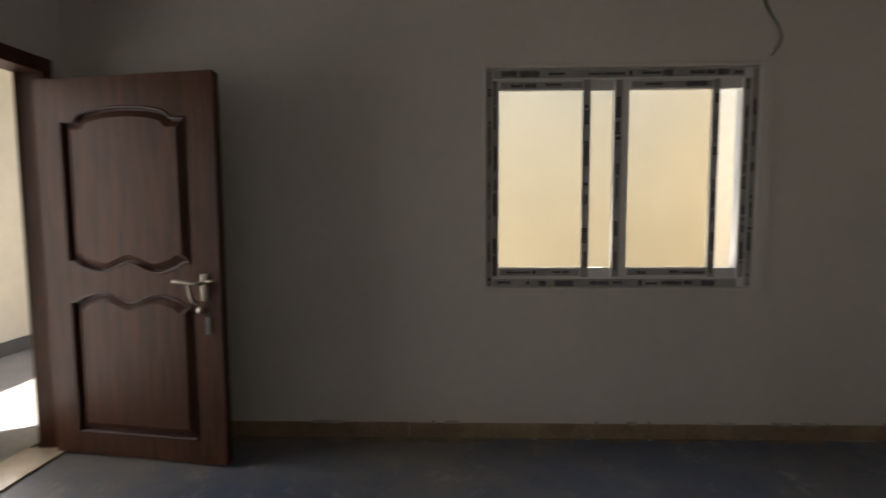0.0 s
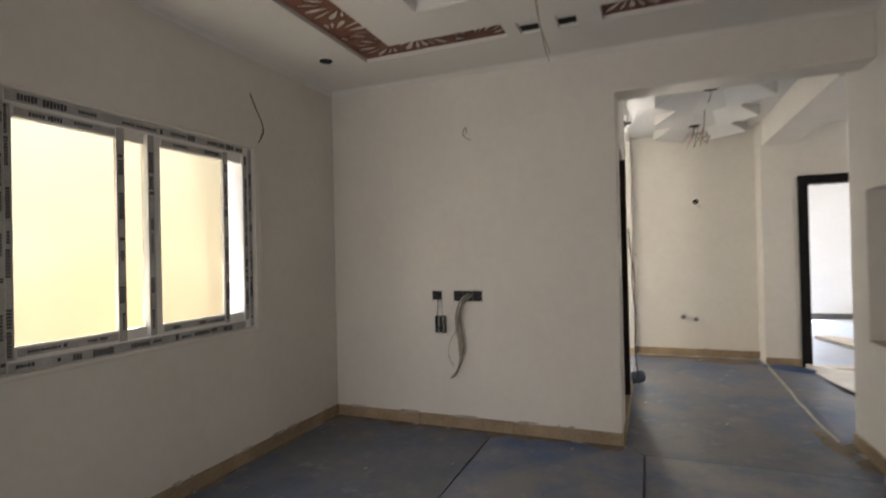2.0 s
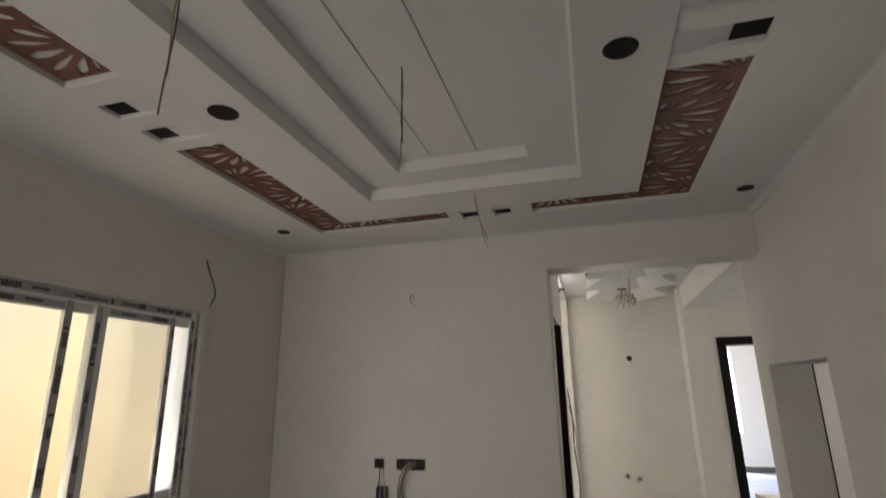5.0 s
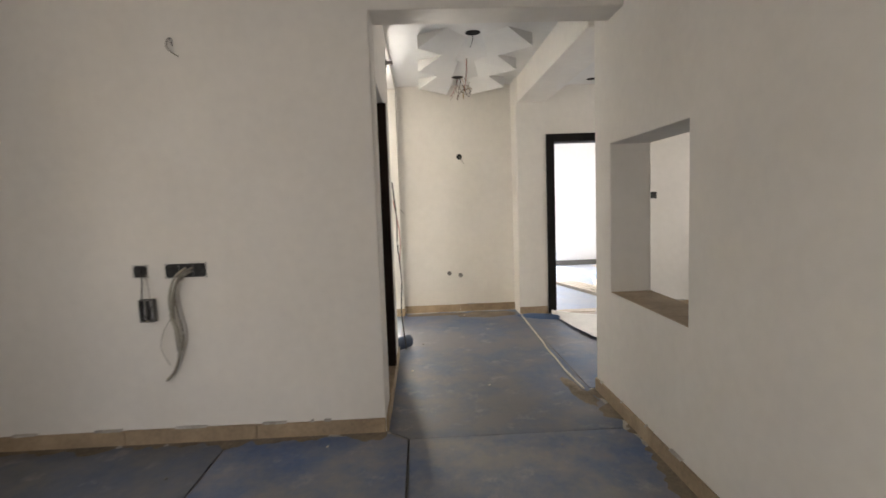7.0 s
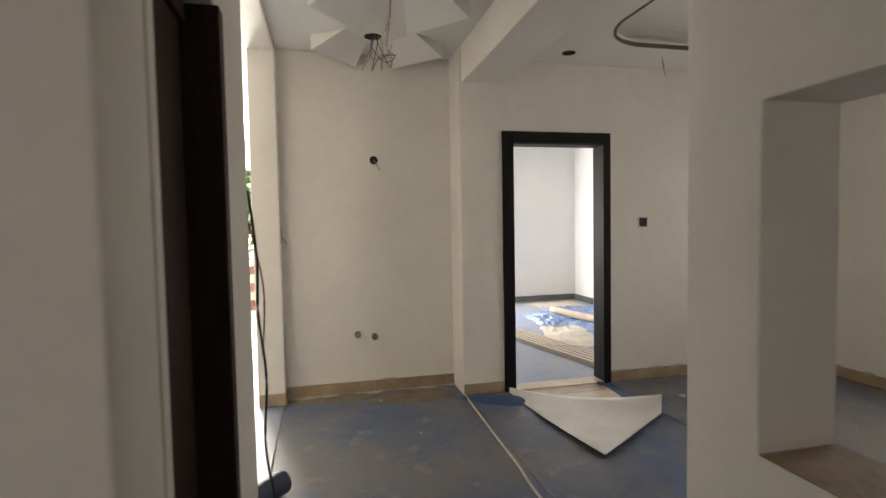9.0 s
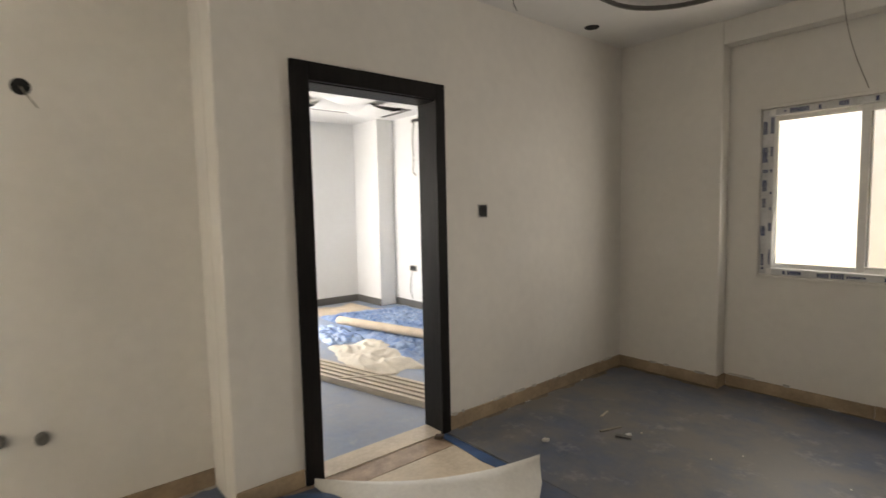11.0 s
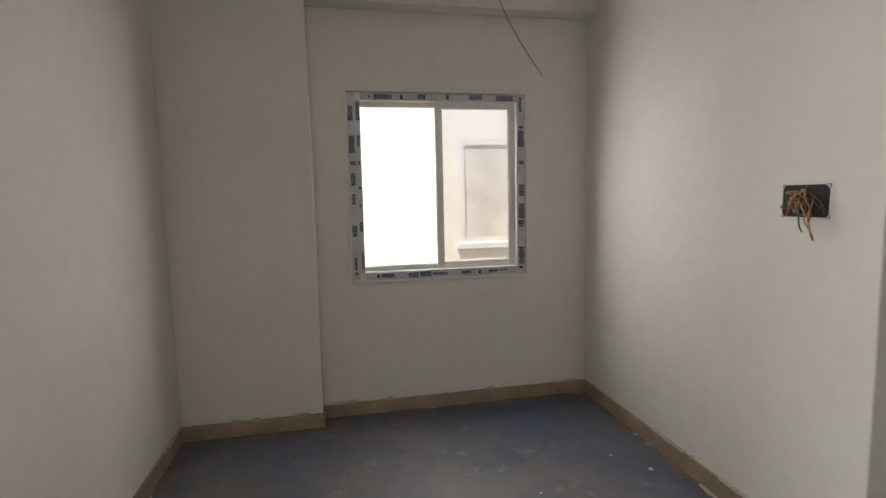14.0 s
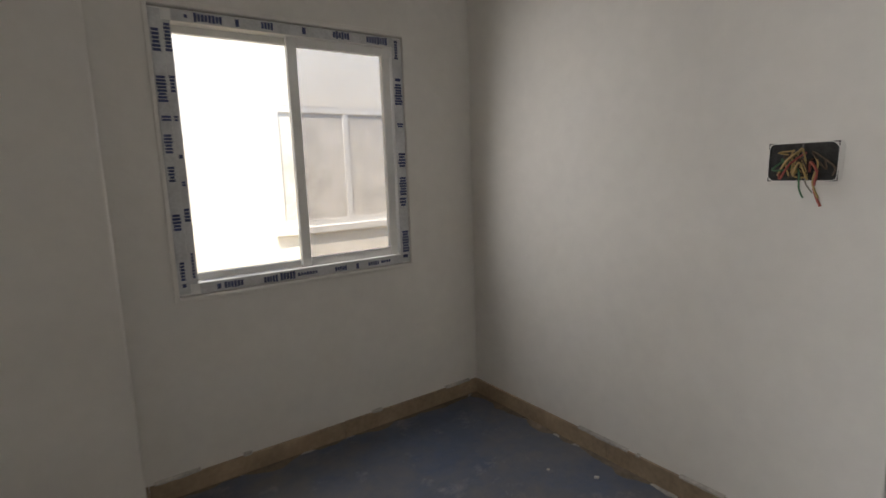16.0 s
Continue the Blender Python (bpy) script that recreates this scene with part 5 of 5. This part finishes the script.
for i in range(5):
    b = link_mesh("batten", box(-1.05, 1.05, -0.019, 0.019, 0, 0.05, 0.002), M_batten)
    b.matrix_world = pose(4.10, -2.645 - i * 0.071, 0.0, 0, 0, 14)
    tagged(b, "pale straight ceiling batten lying on the bedroom floor", "batten", "battens on the bedroom floor")
    if i < 4:
        # dark strip added between battens so that the gap reads as shaded
        c = link_mesh("batten_gap_strip", box(-1.03, 1.03, -0.0135, 0.0135, 0, 0.028, 0.002), M_gap_strip)
        c.matrix_world = pose(4.10, -2.6805 - i * 0.071, 0.0, 0, 0, 14)
        tagged(c, "dark grey strip painting the shaded gap between pale battens", "channel", "channels on the bedroom floor")
b = link_mesh("batten", box(-0.23, 0.23, -0.012, 0.012, 0, 0.008, 0.002), M_batten)
b.matrix_world = pose(4.16, -2.80, 0.0505, 0, 0, 62)
tagged(b, "short pale batten lying across the others", "batten")
# bedroom wall boxes and chases
NORTHFACE = lambda x, z: pose(x, BY, z, 0, 0, 180)
wall_box(0.16, 0.075, NORTHFACE(6.5, 0.52), "open socket box low on the white bedroom wall", [([(0.05, -0.004, 0.02), (0.06, -0.03, -0.1), (0.04, -0.03, -0.28), (0.09, -0.03, -0.38)], 0.006, M_wire_g)])
wall_box(0.12, 0.14, NORTHFACE(5.93, 2.24), "open switch box high on the white bedroom wall", [])
wall_box(0.16, 0.05, NORTHFACE(6.38, 2.56), "narrow dark slot high on the white bedroom wall", [([(0.06, -0.004, 0.02), (0.05, -0.03, -0.2), (0.08, -0.04, -0.5), (0.05, -0.03, -0.66), (0.12, -0.03, -0.72)], 0.008, M_wire_g)])
# bedroom ceiling: a field of bowed square panels whose edges part in lens-shaped gaps
bm = bmesh.new()
CELL, FX, FY = 0.588, 3.47, -4.515
for i in range(5):
    for k in range(6):
        grid = []
        for a in range(11):
            row = []
            for b in range(11):
                u, v = a / 10, b / 10
                bow = math.sin(math.pi * (u if (i + k) % 2 else v))
                row.append(bm.verts.new((FX + (i + 0.01 + 0.98 * u) * CELL, FY + (k + 0.01 + 0.98 * v) * CELL, 2.615 - 0.055 * bow)))
            grid.append(row)
        for a in range(10):
            for b in range(10):
                bm.faces.new((grid[a][b], grid[a + 1][b], grid[a + 1][b + 1], grid[a][b + 1]))
tagged(link_mesh("ceiling_wave_panel", bm, M_ceil, None, True), "white bowed relief panels on the bedroom ceiling", "ceiling", kind="structure")
x1, y1 = FX + 5 * CELL, FY + 6 * CELL
# dark grey strips draw the shaded gap round the panel field
for b in ((FX - 0.03, x1 + 0.03, FY - 0.03, FY), (FX - 0.03, x1 + 0.03, y1, y1 + 0.03), (FX - 0.03, FX, FY, y1), (x1, x1 + 0.03, FY, y1)):
    structure("trim", box(*b, 2.605, 2.659), M_skirt_and_gap, "grey shadow strip around the ceiling panels", "trim")

# ---------------------------------------------------------------- balcony and outside
bal = thing("balcony_railing", "balcony parapet of reddish stone courses under a grey rail", "railing", at=pose(8.3, 0.5, 0))
for i in range(5):
    part("stone_course", box(0, 0.12, 0, 3.6, 0.0 + i * 0.15, 0.135 + i * 0.15, 0.008), (M_redstone, M_canvas)[i % 2], bal)
for y in (0.0, 1.2, 2.4, 3.55):
    part("post", box(0.04, 0.08, y, y + 0.04, 0.735, 1.05), M_rail, bal)
for z in (0.86, 1.02):
    tube([(0.06, 0.0, z), (0.06, 1.8, z), (0.06, 3.6, z)], 0.02, M_rail, "rail", bal)
structure("balcony_floor", box(BX + 0.2, 8.6, 0.2, 4.4, -0.011, 0.0), M_floor_ext, "sunlit grey balcony floor", "floor")
structure("roof_balcony", box(BX, 8.3, 0.2, 4.4, 2.9, 3.0), M_slab, "balcony roof slab", "roof")

structure("ground", box(-400, 400, -400, 400, -3.6, -3.5), M_earth, "dry earth ground around the building")
structure("building_base", box(-6.95, 8.5, -5.0, 2.5, -3.5, -0.26), M_ext, "cream storey below the flat", "building")
structure("building_base", box(0.1, 8.5, 2.5, 4.4, -3.5, -0.26), M_ext, "cream storey below the flat", "building")

nb = thing("neighbour_house", "plain cream neighbouring house wall close to the window", "house", at=pose(-3.4, 5.2, -3.5))
part("wall", box(-6.5, 12.0, 0, 3.0, 0, 7.2), M_ext, nb)
part("roof", box(-6.6, 12.1, -0.02, 3.1, 7.2, 7.35), M_slab, nb)
part("downpipe_clamp", box(0.82, 0.98, -0.03, -0.001, 5.25, 5.38, 0.01), M_ext, nb)

nb2 = thing("neighbour_house", "weathered cream house with a white-framed window", "house", at=pose(0, -8.0, -3.5))
part("wall", wall_mesh("y", 0.0, -0.25, -7, 9, 0, 9.0, [(-1.15, 0.55, 4.28, 5.6), (-5.2, -3.5, 4.28, 5.6), (4.0, 5.7, 4.28, 5.6)]), M_ext2, nb2)
part("back", box(-7, 9, -4, -0.9, 0, 9.0), M_ext2, nb2)
part("roof", box(-7.1, 9.1, -4.1, 0.1, 9.0, 9.15), M_slab, nb2)
for x0 in (-1.15, -5.2, 4.0):
    wn2 = part("window", box(x0 + 0.001, x0 + 1.699, -0.022, -0.010, 4.281, 5.599), M_pane_far, nb2, "grey window in a white frame")
    for b in ((x0 + 0.001, x0 + 0.07), (x0 + 0.815, x0 + 0.885), (x0 + 1.63, x0 + 1.699)):
        part("frame", box(b[0], b[1], -0.0095, -0.001, 4.351, 5.529), M_upvc, wn2)
    for z in ((4.281, 4.35), (5.53, 5.599)):
        part("frame", box(x0 + 0.001, x0 + 1.699, -0.0095, -0.001, z[0], z[1]), M_upvc, wn2)
    part("sill", box(x0 - 0.05, x0 + 1.75, 0.001, 0.025, 4.2, 4.279, 0.005), M_upvc, nb2)


def tree(x, y, height, seed):
    rnd = random.Random(seed)
    ob = thing("tree", "leafy green tree beyond the balcony", "tree", "trees beyond the balcony", pose(x, y, -3.5))
    bm = bmesh.new()
    tips = []

    def limb(p, d, ln, r, depth):
        n = 5
        rings = []
        for k in range(n + 1):
            q = p + d * ln * k / n + Vector((rnd.uniform(-1, 1), rnd.uniform(-1, 1), 0)) * 0.03 * ln * (k > 0)
            rr = r * (1 - 0.45 * k / n)
            o = d.to_track_quat("Z", "Y")
            rings.append([bm.verts.new(q + o @ Vector((rr * math.cos(a), rr * math.sin(a), 0))) for a in [2 * math.pi * j / 7 for j in range(7)]])
        for a, b in zip(rings, rings[1:]):
            for j in range(7):
                bm.faces.new((a[j], a[(j + 1) % 7], b[(j + 1) % 7], b[j]))
        end = p + d * ln
        if depth == 0:
            tips.append(end)
            return
        if depth < 3:
            tips.append(end)
        for k in range(3):
            a = 2 * math.pi * (k + rnd.random() * 0.6) / 3
            nd = (d + Vector((math.cos(a), math.sin(a), rnd.uniform(-0.1, 0.5))) * 0.8).normalized()
            limb(p + d * ln * rnd.uniform(0.7, 1.0), nd, ln * rnd.uniform(0.55, 0.8), r * 0.5, depth - 1)

    limb(Vector((0, 0, 0)), Vector((0.03, 0.02, 1)).normalized(), height * 0.42, 0.16, 3)
    part("trunk", bm, M_bark, ob)
    lv = bmesh.new()
    for tip in tips:
        for _ in range(80):
            c = tip + Vector((rnd.gauss(0, 0.42), rnd.gauss(0, 0.42), rnd.gauss(0, 0.34)))
            s = rnd.uniform(0.11, 0.2)
            q = Euler((rnd.uniform(-1, 1), rnd.uniform(-1, 1), rnd.uniform(0, 6.3))).to_matrix()
            vs = [lv.verts.new(c + q @ Vector(v) * s) for v in ((-1, 0, 0), (0, -0.45, 0.12), (1, 0, 0), (0, 0.45, 0.12))]
            lv.faces.new(vs)
    part("crown", lv, M_leaf, ob)
    return ob


for i, (x, y, h) in enumerate(((12.6, 2.6, 8.0), (13.5, 4.4, 7.6), (17.5, 5.6, 9.0), (14.5, 7.0, 7.5), (20.0, 2.6, 8.5))):
    tree(x, y, h, i + 5)
